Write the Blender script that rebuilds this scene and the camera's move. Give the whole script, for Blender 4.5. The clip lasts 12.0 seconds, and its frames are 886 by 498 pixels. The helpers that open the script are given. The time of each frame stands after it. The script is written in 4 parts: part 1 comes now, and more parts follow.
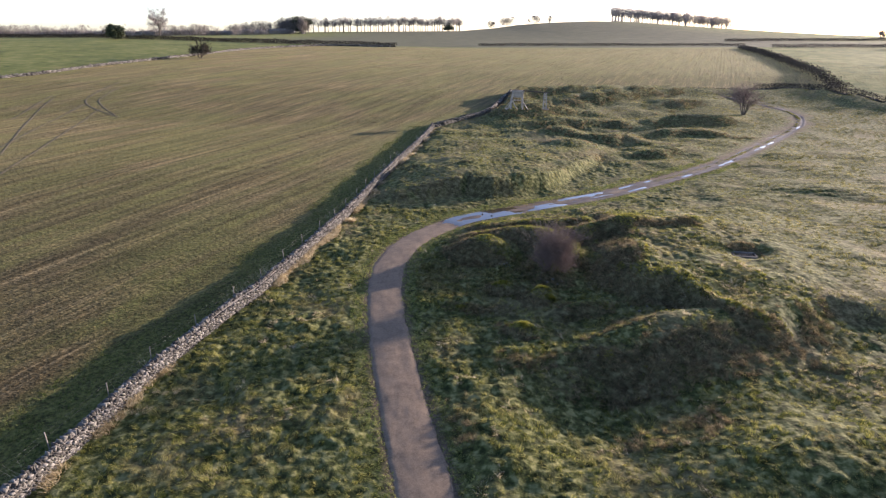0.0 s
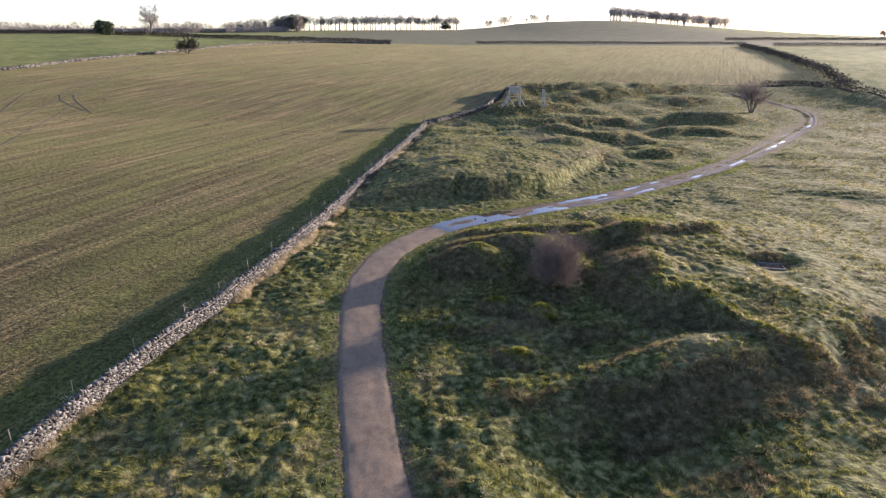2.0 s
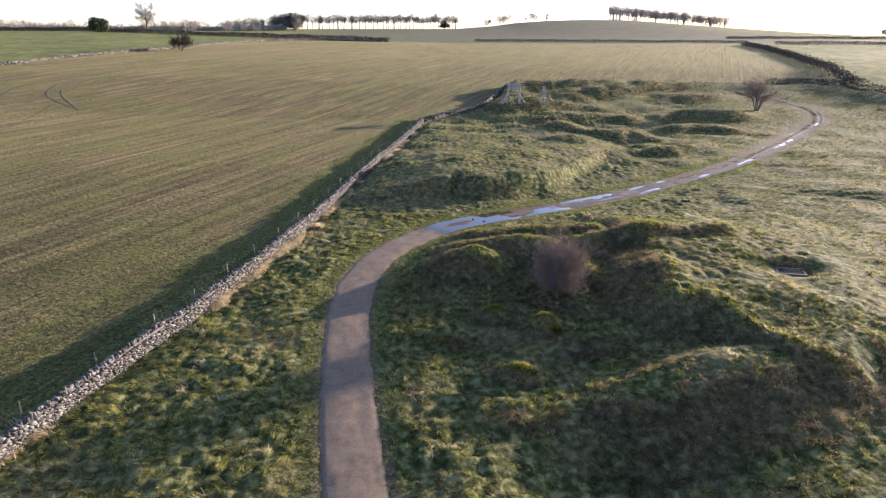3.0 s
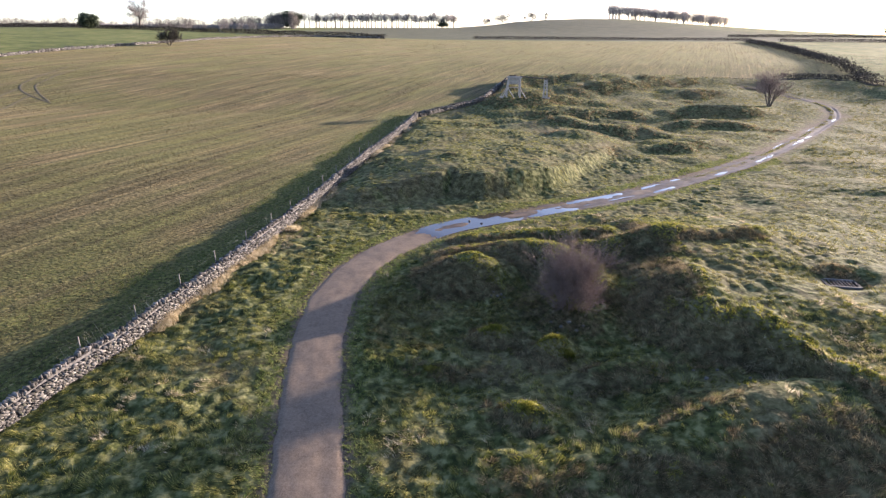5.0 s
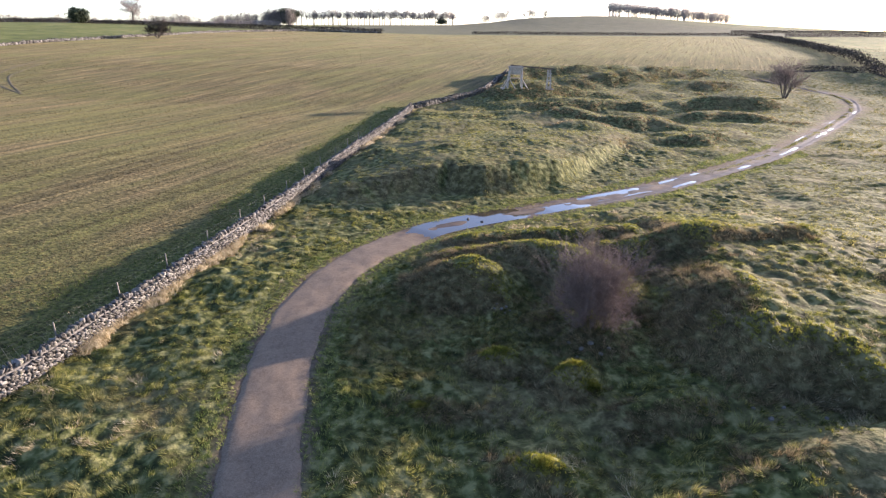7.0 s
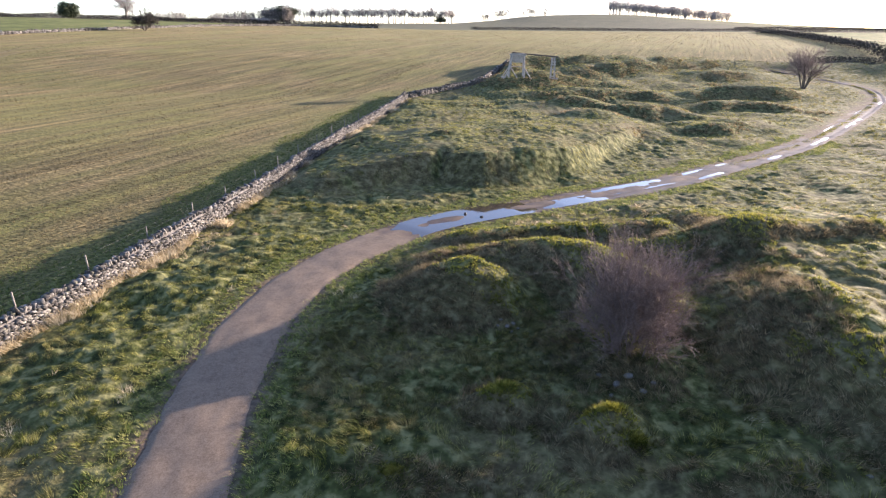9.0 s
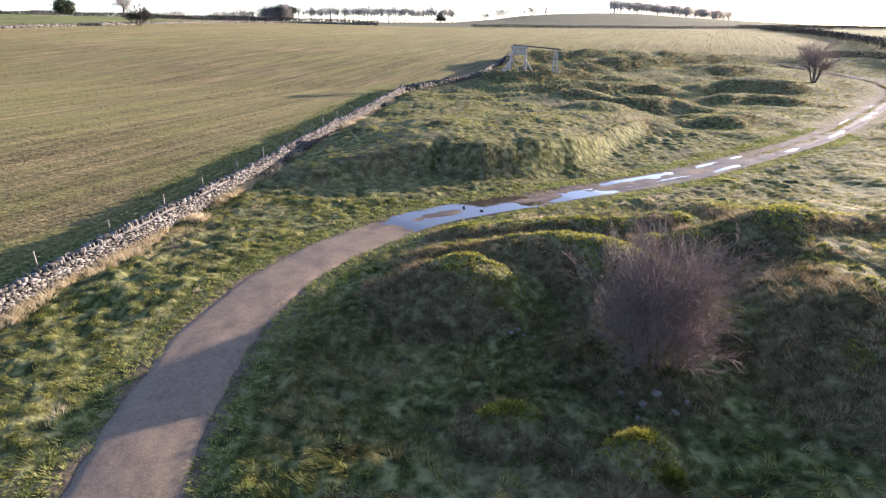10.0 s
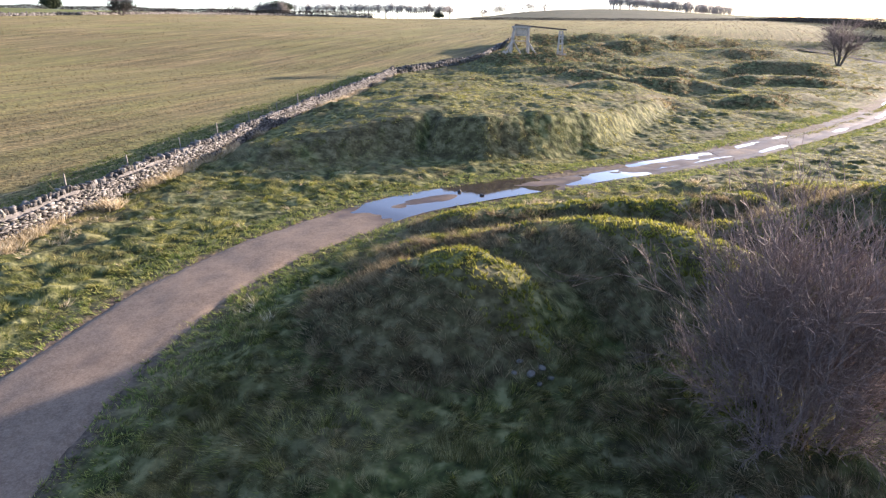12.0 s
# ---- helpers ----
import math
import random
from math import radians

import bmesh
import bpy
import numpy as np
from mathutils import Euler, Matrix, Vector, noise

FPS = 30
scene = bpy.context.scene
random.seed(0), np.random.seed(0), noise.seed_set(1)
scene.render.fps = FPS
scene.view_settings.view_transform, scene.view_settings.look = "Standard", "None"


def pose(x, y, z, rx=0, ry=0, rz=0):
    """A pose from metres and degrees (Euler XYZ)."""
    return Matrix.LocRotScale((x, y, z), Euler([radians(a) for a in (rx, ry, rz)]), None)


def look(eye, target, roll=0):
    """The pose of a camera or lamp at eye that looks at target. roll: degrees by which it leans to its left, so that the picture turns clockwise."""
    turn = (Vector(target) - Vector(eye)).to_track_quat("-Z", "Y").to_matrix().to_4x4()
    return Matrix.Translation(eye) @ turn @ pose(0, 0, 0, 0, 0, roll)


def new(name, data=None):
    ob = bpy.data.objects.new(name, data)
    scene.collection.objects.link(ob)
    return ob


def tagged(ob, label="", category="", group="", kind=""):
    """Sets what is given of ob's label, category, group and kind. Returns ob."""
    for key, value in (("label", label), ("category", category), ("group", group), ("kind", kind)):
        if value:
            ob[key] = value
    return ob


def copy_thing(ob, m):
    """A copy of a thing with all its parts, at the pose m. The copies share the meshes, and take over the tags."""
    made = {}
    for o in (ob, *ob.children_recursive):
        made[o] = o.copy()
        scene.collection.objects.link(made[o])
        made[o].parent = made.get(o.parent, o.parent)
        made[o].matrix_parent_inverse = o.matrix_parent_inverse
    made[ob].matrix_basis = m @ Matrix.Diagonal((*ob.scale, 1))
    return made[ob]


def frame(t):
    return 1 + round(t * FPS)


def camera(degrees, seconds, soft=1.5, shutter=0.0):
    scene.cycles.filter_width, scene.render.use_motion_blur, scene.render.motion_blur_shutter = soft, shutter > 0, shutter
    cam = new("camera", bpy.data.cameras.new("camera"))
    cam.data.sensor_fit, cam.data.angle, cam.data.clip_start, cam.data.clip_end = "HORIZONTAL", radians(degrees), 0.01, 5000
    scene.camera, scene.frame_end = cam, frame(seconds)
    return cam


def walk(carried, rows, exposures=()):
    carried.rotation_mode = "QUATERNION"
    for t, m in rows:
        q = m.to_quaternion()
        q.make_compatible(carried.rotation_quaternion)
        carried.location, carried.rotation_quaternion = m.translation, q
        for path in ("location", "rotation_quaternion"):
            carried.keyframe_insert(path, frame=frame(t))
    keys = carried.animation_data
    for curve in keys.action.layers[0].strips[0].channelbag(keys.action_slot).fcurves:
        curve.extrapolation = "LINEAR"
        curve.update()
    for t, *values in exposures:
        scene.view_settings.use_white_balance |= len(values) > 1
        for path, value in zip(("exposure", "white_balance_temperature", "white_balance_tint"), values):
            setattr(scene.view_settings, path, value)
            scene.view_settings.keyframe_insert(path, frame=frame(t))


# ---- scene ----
cam = camera(74.1, 12.0, soft=1.25)
PATH = [
    (0, (0.124, -0.078, 18.772), (0.12, 1.801, 18.084), -0.2),
    (0.5, (0.33, 1.28, 18.52), (0.327, 3.158, 17.831), -0.2),
    (1, (0.556, 2.743, 18.225), (0.556, 4.62, 17.536), -0.2),
    (1.5, (0.753, 4.188, 17.86), (0.756, 6.065, 17.171), -0.1),
    (2, (0.952, 5.73, 17.455), (0.957, 7.608, 16.767), -0.0),
    (2.5, (1.109, 7.239, 17.006), (1.115, 9.117, 16.318), 0.0),
    (3, (1.235, 8.775, 16.636), (1.244, 10.652, 15.947), 0.1),
    (5, (1.761, 14.627, 14.951), (1.775, 16.505, 14.263), 0.2),
    (5.5, (1.879, 15.974, 14.55), (1.893, 17.852, 13.862), 0.2),
    (6, (1.972, 17.429, 14.054), (1.988, 19.307, 13.365), 0.2),
    (6.5, (2.043, 18.832, 13.572), (2.059, 20.71, 12.884), 0.2),
    (7, (2.104, 20.276, 13.095), (2.121, 22.153, 12.404), 0.2),
    (9, (2.568, 26.322, 10.857), (2.587, 28.199, 10.167), 0.2),
    (9.5, (2.665, 27.639, 10.214), (2.684, 29.515, 9.523), 0.2),
    (10, (2.8, 29.065, 9.664), (2.818, 30.942, 8.974), 0.2),
    (10.5, (2.99, 30.431, 8.984), (3.009, 32.308, 8.294), 0.1),
    (11, (3.106, 31.985, 8.279), (3.126, 33.861, 7.587), 0.1),
    (11.5, (3.184, 33.701, 7.6), (3.204, 35.577, 6.908), 0.0),
    (12, (3.274, 35.697, 7.066), (3.295, 37.573, 6.373), 0.0),
]
walk(cam, [(t, look(eye, target, roll)) for t, eye, target, roll in PATH], [(0.0, 1.75, 6200, 27), (3.0, 1.97, 6200, 27), (6.0, 2.10, 6200, 27), (12.0, 2.34, 6200, 27)])

# ---------------------------------------------------------------- light
SUN_SIDE, SUN_UP = 57.0, 9.0          # degrees to the right of straight ahead, and above the horizon
sky_world = bpy.data.worlds.new("sky")
scene.world = sky_world
sky_world.use_nodes = True
wn = sky_world.node_tree.nodes
sky = wn.new("ShaderNodeTexSky")
sky.sky_type, sky.sun_disc = "NISHITA", False
sky.sun_elevation, sky.sun_rotation = radians(SUN_UP), radians(SUN_SIDE)
sky.altitude, sky.air_density, sky.dust_density, sky.ozone_density = 1500, 0.85, 3.0, 1.6
wn["Background"].inputs["Strength"].default_value = 0.15
sky_world.node_tree.links.new(sky.outputs["Color"], wn["Background"].inputs["Color"])
sun = new("sun", bpy.data.lights.new("sun", "SUN"))
sun.data.energy, sun.data.angle, sun.data.color = 4.9, radians(0.55), (1.0, 0.87, 0.66)
a, e = radians(SUN_SIDE), radians(SUN_UP)
sun.matrix_world = look((math.sin(a) * math.cos(e) * 100, math.cos(a) * math.cos(e) * 100, math.sin(e) * 100), (0, 0, 0))


# ---------------------------------------------------------------- materials
ROW_TURN = 24.0                        # degrees by which the sown rows bear to the right of straight ahead


class Paint:
    """A node material, put together step by step."""

    def __init__(self, name, rough=0.9, gloss=0.3):
        self.m = bpy.data.materials.new(name)
        self.m.use_nodes = True
        self.n, self.l = self.m.node_tree.nodes, self.m.node_tree.links
        self.p = self.n["Principled BSDF"]
        self.p.inputs["Roughness"].default_value = rough
        self.p.inputs["Specular IOR Level"].default_value = gloss
        self.place = self.n.new("ShaderNodeNewGeometry").outputs["Position"]

    def put(self, node, **inputs):
        node = self.n.new("ShaderNode" + node)
        for key, value in inputs.items():
            slot = node.inputs[key.replace("_", " ")] if not key.startswith("i_") else node.inputs[int(key[2:])]
            if hasattr(value, "is_linked"):
                self.l.new(value, slot)
            else:
                slot.default_value = value
        return node

    def noise(self, size, detail=3.0, vector=None, rough=0.55):
        return self.put("TexNoise", Vector=vector or self.place, Scale=1.0 / size, Detail=detail, Roughness=rough).outputs["Fac"]

    def stretch(self, sx, sy, sz, turn=0.0):
        node = self.put("Mapping", Vector=self.place)
        node.vector_type = "TEXTURE"
        node.inputs["Rotation"].default_value = (0, 0, radians(-turn))
        node.inputs["Scale"].default_value = (1 / sx, 1 / sy, 1 / sz)
        return node.outputs["Vector"]

    def given(self, name):
        node = self.n.new("ShaderNodeAttribute")
        node.attribute_name = name
        return node.outputs["Fac"]

    def island(self):
        return self.n.new("ShaderNodeNewGeometry").outputs["Random Per Island"]

    def chance(self):
        return self.n.new("ShaderNodeObjectInfo").outputs["Random"]

    def ramp(self, fac, *stops):
        node = self.put("ValToRGB", Fac=fac)
        r = node.color_ramp
        while len(r.elements) < len(stops):
            r.elements.new(0.5)
        for el, (at, colour) in zip(r.elements, stops):
            el.position = at
            el.color = (*colour, 1) if len(colour) == 3 else colour
        return node.outputs["Color"]

    def fade(self, fac, lo, hi):
        return self.put("MapRange", Value=fac, From_Min=lo, From_Max=hi).outputs["Result"]

    def mix(self, fac, one, two, how="MIX"):
        node = self.n.new("ShaderNodeMix")
        node.data_type, node.blend_type = "RGBA", how
        for key, value in ((0, fac), (6, one), (7, two)):
            if hasattr(value, "is_linked"):
                self.l.new(value, node.inputs[key])
            else:
                node.inputs[key].default_value = value if key == 0 else (*value, 1)
        return node.outputs[2]

    def sum(self, one, two, how="ADD"):
        node = self.put("Math", i_0=one, i_1=two)
        node.operation = how
        return node.outputs[0]

    def streaks(self):
        """Long paler and darker swathes along the sown rows."""
        a = self.put("TexNoise", Vector=self.stretch(0.9, 0.02, 1.0, ROW_TURN), Scale=1.0, Detail=4.0, Roughness=0.7).outputs["Fac"]
        return self.ramp(a, (0.40, (0.33, 0.34, 0.34)), (0.5, (0.66, 0.67, 0.66)), (0.60, (1.02, 0.99, 0.93)))

    def colour(self, out):
        if hasattr(out, "is_linked"):
            self.l.new(out, self.p.inputs["Base Color"])
        else:
            self.p.inputs["Base Color"].default_value = (*out, 1)
        return self

    def relief(self, height, strength, depth):
        node = self.put("Bump", Height=height, Strength=strength, Distance=depth)
        self.l.new(node.outputs["Normal"], self.p.inputs["Normal"])
        return self

    def roughness(self, out):
        self.l.new(out, self.p.inputs["Roughness"])
        return self

    def thin(self, share, colour):
        """Lets light through, as leaves and blades do."""
        t = self.put("BsdfTranslucent", Color=colour)
        both = self.put("MixShader", Fac=share, i_1=self.p.outputs[0], i_2=t.outputs[0])
        self.l.new(both.outputs[0], self.n["Material Output"].inputs["Surface"])
        return self


def ground_paint():
    p = Paint("turf_and_stubble", 0.95, 0.1)
    patch, tuft, fine = p.noise(7.0, 4), p.noise(0.45, 3), p.noise(0.14, 3)
    turf = p.ramp(tuft, (0.36, (0.016, 0.021, 0.006)), (0.50, (0.055, 0.062, 0.018)), (0.64, (0.15, 0.145, 0.06)))
    dry = p.ramp(fine, (0.3, (0.075, 0.058, 0.026)), (0.7, (0.19, 0.15, 0.075)))
    turf = p.mix(p.fade(patch, 0.50, 0.75), turf, dry)
    # brown of the withered flanks, with the shade off the sun put in
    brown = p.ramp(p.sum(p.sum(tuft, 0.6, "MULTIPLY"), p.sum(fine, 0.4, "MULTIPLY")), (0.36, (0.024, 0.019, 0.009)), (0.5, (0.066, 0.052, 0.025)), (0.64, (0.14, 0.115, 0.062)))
    turf = p.mix(p.given("withered_shade"), turf, brown)
    # stubble, sown in lines that sweep through the field
    lines = p.put("TexNoise", Vector=p.stretch(2.6, 0.045, 1.0, ROW_TURN), Scale=1.0, Detail=6.0, Roughness=0.72).outputs["Fac"]
    wide = p.put("TexNoise", Vector=p.stretch(0.25, 0.012, 1.0, ROW_TURN), Scale=1.0, Detail=3.0).outputs["Fac"]
    crumb = p.noise(0.22, 5)
    straw = p.ramp(p.sum(p.sum(lines, 0.62, "MULTIPLY"), p.sum(crumb, 0.38, "MULTIPLY")), (0.41, (0.014, 0.010, 0.005)), (0.5, (0.066, 0.046, 0.022)), (0.59, (0.22, 0.157, 0.083)))
    weeds = p.ramp(crumb, (0.36, (0.016, 0.021, 0.005)), (0.64, (0.105, 0.107, 0.028)))
    field = p.mix(p.fade(p.sum(p.sum(wide, 0.6, "MULTIPLY"), p.sum(p.noise(14, 3), 0.5, "MULTIPLY")), 0.44, 0.64), straw, weeds)
    pasture = p.ramp(p.sum(p.sum(p.noise(3.5, 5), 0.6, "MULTIPLY"), p.sum(p.noise(18, 3), 0.4, "MULTIPLY")), (0.38, (0.040, 0.060, 0.010)), (0.5, (0.082, 0.100, 0.019)), (0.62, (0.14, 0.138, 0.042)))
    field = p.mix(1.0, field, p.streaks(), "MULTIPLY")
    out = p.mix(p.given("stubble"), turf, field)
    out = p.mix(p.given("headland"), out, weeds)
    out = p.mix(p.given("pasture"), out, pasture)
    # far hill greyed and darkened for its slope turned from the sun
    out = p.mix(p.given("hill"), out, p.ramp(p.noise(9, 5), (0.3, (0.036, 0.042, 0.024)), (0.7, (0.062, 0.068, 0.038))))
    mud = p.ramp(fine, (0.3, (0.05, 0.036, 0.025)), (0.7, (0.12, 0.09, 0.065)))
    out = p.mix(p.given("mud"), out, mud)
    p.l.new(p.sum(p.sum(p.given("stubble"), 0.05, "MULTIPLY"), 0.015), p.p.inputs["Sheen Weight"])
    p.p.inputs["Sheen Roughness"].default_value = 0.45
    p.p.inputs["Sheen Tint"].default_value = (0.95, 0.82, 0.38, 1)
    p.colour(out).relief(p.sum(p.sum(tuft, 0.7, "MULTIPLY"), p.sum(fine, 0.3, "MULTIPLY")), 0.9, 0.16)
    return p.m


def blade_paint(name, low, mid, high, share=0.45, dead=None, rows=False):
    p = Paint(name, 0.7, 0.2)
    pick = p.sum(p.sum(p.island(), 0.25, "MULTIPLY"), p.sum(p.sum(p.noise(0.38, 2), 0.62, "MULTIPLY"), p.sum(p.noise(2.6, 3), 0.28, "MULTIPLY")))
    c = p.ramp(pick, (0.46, low), (0.57, mid), (0.70, high))
    if dead:
        c = p.mix(p.sum(p.fade(p.noise(3.4, 4), 0.50, 0.66), 0.5, "MULTIPLY"), c, p.ramp(pick, (0.40, dead), (0.72, tuple(3.2 * v for v in dead))))
    if rows:
        c = p.mix(1.0, c, p.streaks(), "MULTIPLY")
    p.colour(c).thin(share, c)
    return p.m


def gravel_paint():
    p = Paint("gravel", 0.95, 0.2)
    big, mid, grit = p.noise(2.2, 5), p.noise(0.7, 6, None, 0.7), p.noise(0.05, 5, None, 0.75)
    c = p.ramp(mid, (0.3, (0.070, 0.049, 0.033)), (0.7, (0.150, 0.108, 0.074)))
    c = p.mix(p.sum(p.fade(p.noise(0.16, 4, None, 0.8), 0.40, 0.66), 0.5, "MULTIPLY"), c, (0.19, 0.142, 0.102))
    c = p.mix(p.sum(p.fade(grit, 0.42, 0.62), 0.4, "MULTIPLY"), c, (0.23, 0.18, 0.13))
    wet = p.fade(p.sum(big, p.sum(p.given("wet"), 0.55, "MULTIPLY")), 0.62, 0.86)
    c = p.mix(wet, c, (0.055, 0.038, 0.028))
    p.colour(c).relief(p.sum(mid, grit), 0.35, 0.012)
    p.roughness(p.fade(wet, 3.0, -0.10))
    return p.m


def water_paint():
    p = Paint("puddle_water", 0.03, 0.5)
    p.colour((0.045, 0.035, 0.026)).relief(p.noise(0.12, 2), 0.12, 0.004)
    p.p.inputs["IOR"].default_value = 1.33
    return p.m


def stone_paint(name, low, mid, high, pick):
    p = Paint(name, 0.9, 0.25)
    one = p.chance() if pick == "object" else p.island()
    c = p.ramp(one, (0.0, low), (0.5, mid), (1.0, high))
    c = p.mix(p.fade(p.noise(0.06, 4), 0.52, 0.75), c, (0.155, 0.146, 0.132))
    c = p.mix(p.fade(p.noise(0.17, 3), 0.58, 0.78), c, (0.10, 0.105, 0.06))
    p.colour(c).relief(p.noise(0.03, 4), 0.6, 0.012)
    return p.m


def bark_paint(name, low, high, size=0.08):
    p = Paint(name, 0.85, 0.25)
    p.colour(p.ramp(p.noise(size, 4), (0.3, low), (0.7, high))).relief(p.noise(size * 0.5, 3), 0.5, 0.01)
    return p.m


def timber_paint():
    p = Paint("weathered_oak", 0.8, 0.25)
    streak = p.noise(0.03, 4, p.stretch(1.0, 1.0, 0.12))
    c = p.ramp(streak, (0.3, (0.24, 0.205, 0.165)), (0.7, (0.44, 0.385, 0.315)))
    p.colour(p.mix(p.fade(p.noise(0.5, 3), 0.5, 0.8), c, (0.14, 0.12, 0.10))).relief(streak, 0.5, 0.01)
    return p.m


def plain_paint(name, low, high, size, rough=0.8, metal=0.0):
    p = Paint(name, rough, 0.3)
    p.p.inputs["Metallic"].default_value = metal
    p.colour(p.ramp(p.noise(size, 4), (0.3, low), (0.7, high))).relief(p.noise(size * 0.4, 3), 0.3, size * 0.1)
    return p.m


GROUND = ground_paint()
GRASS = blade_paint("rough_grass", (0.032, 0.047, 0.008), (0.112, 0.126, 0.019), (0.36, 0.325, 0.105), 0.5, (0.085, 0.066, 0.038))
# dead grass brown, also the tone of the shaded flanks
DEAD_SHADED = blade_paint("dead_grass", (0.070, 0.052, 0.027), (0.155, 0.120, 0.064), (0.30, 0.235, 0.13), 0.5)
MEADOW = blade_paint("meadow_grass", (0.050, 0.054, 0.013), (0.140, 0.134, 0.030), (0.31, 0.268, 0.095), 0.5)
HEADLAND = blade_paint("headland_grass", (0.035, 0.06, 0.010), (0.08, 0.11, 0.022), (0.16, 0.17, 0.05), 0.4)
LAID = blade_paint("laid_grass", (0.042, 0.044, 0.012), (0.115, 0.110, 0.030), (0.29, 0.255, 0.12), 0.5, (0.095, 0.074, 0.042))
WORKINGS = blade_paint("workings_grass", (0.042, 0.050, 0.012), (0.122, 0.126, 0.025), (0.32, 0.29, 0.095), 0.5, (0.11, 0.09, 0.065))
LAWN = blade_paint("short_grass", (0.075, 0.11, 0.022), (0.17, 0.195, 0.045), (0.30, 0.285, 0.10))
STRAW = blade_paint("bleached_grass", (0.22, 0.165, 0.085), (0.42, 0.34, 0.20), (0.62, 0.53, 0.36), 0.5)
STUBBLE = blade_paint("cut_stubble", (0.042, 0.032, 0.016), (0.118, 0.090, 0.044), (0.27, 0.215, 0.118), 0.45, None, True)
MOSS = blade_paint("moss", (0.07, 0.082, 0.010), (0.16, 0.160, 0.022), (0.30, 0.27, 0.055), 0.45)
GRAVEL, WATER, TIMBER = gravel_paint(), water_paint(), timber_paint()
LIMESTONE = stone_paint("limestone", (0.020, 0.018, 0.016), (0.060, 0.054, 0.048), (0.185, 0.172, 0.155), "object")
LIMESTONE_HEAP = stone_paint("limestone_courses", (0.020, 0.018, 0.016), (0.060, 0.054, 0.048), (0.185, 0.172, 0.155), "island")
HEARTING = plain_paint("wall_hearting", (0.05, 0.046, 0.042), (0.14, 0.13, 0.12), 0.15, 0.95)
DARK_STONE = stone_paint("dark_limestone", (0.030, 0.027, 0.022), (0.06, 0.054, 0.044), (0.12, 0.108, 0.09), "island")
BARK = bark_paint("bark", (0.035, 0.028, 0.022), (0.10, 0.082, 0.065))
TWIG = bark_paint("reddish_twigs", (0.075, 0.053, 0.045), (0.205, 0.150, 0.130))
# far twigs paled beyond bark to stand in for haze and glare
HAZED_TWIG = bark_paint("hazed_twigs", (0.20, 0.172, 0.155), (0.34, 0.30, 0.275), 0.5)
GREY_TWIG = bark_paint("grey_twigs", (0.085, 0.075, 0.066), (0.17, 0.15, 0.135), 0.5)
EVERGREEN = bark_paint("evergreen", (0.018, 0.028, 0.012), (0.05, 0.06, 0.028), 0.7)
# brush darkened to carry the backlit shade of far walls and banks
HEDGE = bark_paint("shaded_brush", (0.018, 0.016, 0.012), (0.05, 0.043, 0.031), 0.5)
STEEL = plain_paint("galvanised_steel", (0.12, 0.12, 0.12), (0.2, 0.2, 0.2), 0.05, 0.7, 0.8)
POST_WOOD = bark_paint("split_post", (0.11, 0.095, 0.08), (0.22, 0.20, 0.17), 0.05)
PIT_BLACK = plain_paint("dark_iron", (0.02, 0.02, 0.022), (0.05, 0.048, 0.046), 0.05, 0.7, 0.5)
SOIL = plain_paint("bare_soil", (0.045, 0.036, 0.017), (0.105, 0.083, 0.042), 0.5, 1.0)


# ---------------------------------------------------------------- the lie of the land
def smooth(a, b, v):
    u = np.clip((v - a) / (b - a), 0.0, 1.0)
    return u * u * (3 - 2 * u)


def lattice(ix, iy, seed):
    n = (ix.astype(np.int64) * 374761393 + iy.astype(np.int64) * 668265263 + seed * 1442695041) & 0xFFFFFFFF
    n = ((n ^ (n >> 13)) * 1274126177) & 0xFFFFFFFF
    return ((n ^ (n >> 16)) & 0xFFFF) / 65535.0


def grain(x, y, size, seed=0):
    """Value noise from -1 to 1 with features of that size."""
    u, v = np.asarray(x) / size, np.asarray(y) / size
    i, j = np.floor(u), np.floor(v)
    u, v = u - i, v - j
    u, v = u * u * (3 - 2 * u), v * v * (3 - 2 * v)
    a, b = lattice(i, j, seed), lattice(i + 1, j, seed)
    c, d = lattice(i, j + 1, seed), lattice(i + 1, j + 1, seed)
    return 2 * ((a * (1 - u) + b * u) * (1 - v) + (c * (1 - u) + d * u) * v) - 1


def spline(points, step=0.5):
    """A smooth line through the points, in even steps."""
    p = np.array(points, float)
    p = np.vstack([2 * p[0] - p[1], p, 2 * p[-1] - p[-2]])
    out = []
    for k in range(1, len(p) - 2):
        a, b, c, d = p[k - 1], p[k], p[k + 1], p[k + 2]
        n = max(2, int(np.linalg.norm(c[:2] - b[:2]) / step))
        u = np.arange(n)[:, None] / n
        out.append(0.5 * (2 * b + (c - a) * u + (2 * a - 5 * b + 4 * c - d) * u ** 2 + (3 * b - a - 3 * c + d) * u ** 3))
    out.append(p[-2:-1])
    return np.vstack(out)


def beside(x, y, line):
    """Distance to a line, signed (positive to the left of its way), and the place along it, for arrays of points."""
    x, y = np.asarray(x, float), np.asarray(y, float)
    best, sign, along, run = np.full(x.shape, 1e9), np.ones(x.shape), np.zeros(x.shape), 0.0
    for (ax, ay, *_), (bx, by, *_) in zip(line[:-1], line[1:]):
        dx, dy = bx - ax, by - ay
        size = math.hypot(dx, dy) or 1e-9
        u = np.clip(((x - ax) * dx + (y - ay) * dy) / size ** 2, 0, 1)
        d = np.hypot(x - ax - u * dx, y - ay - u * dy)
        near = d < best
        best = np.where(near, d, best)
        sign = np.where(near, np.where(dx * (y - ay) - dy * (x - ax) >= 0, 1, -1), sign)
        along = np.where(near, run + u * size, along)
        run += size
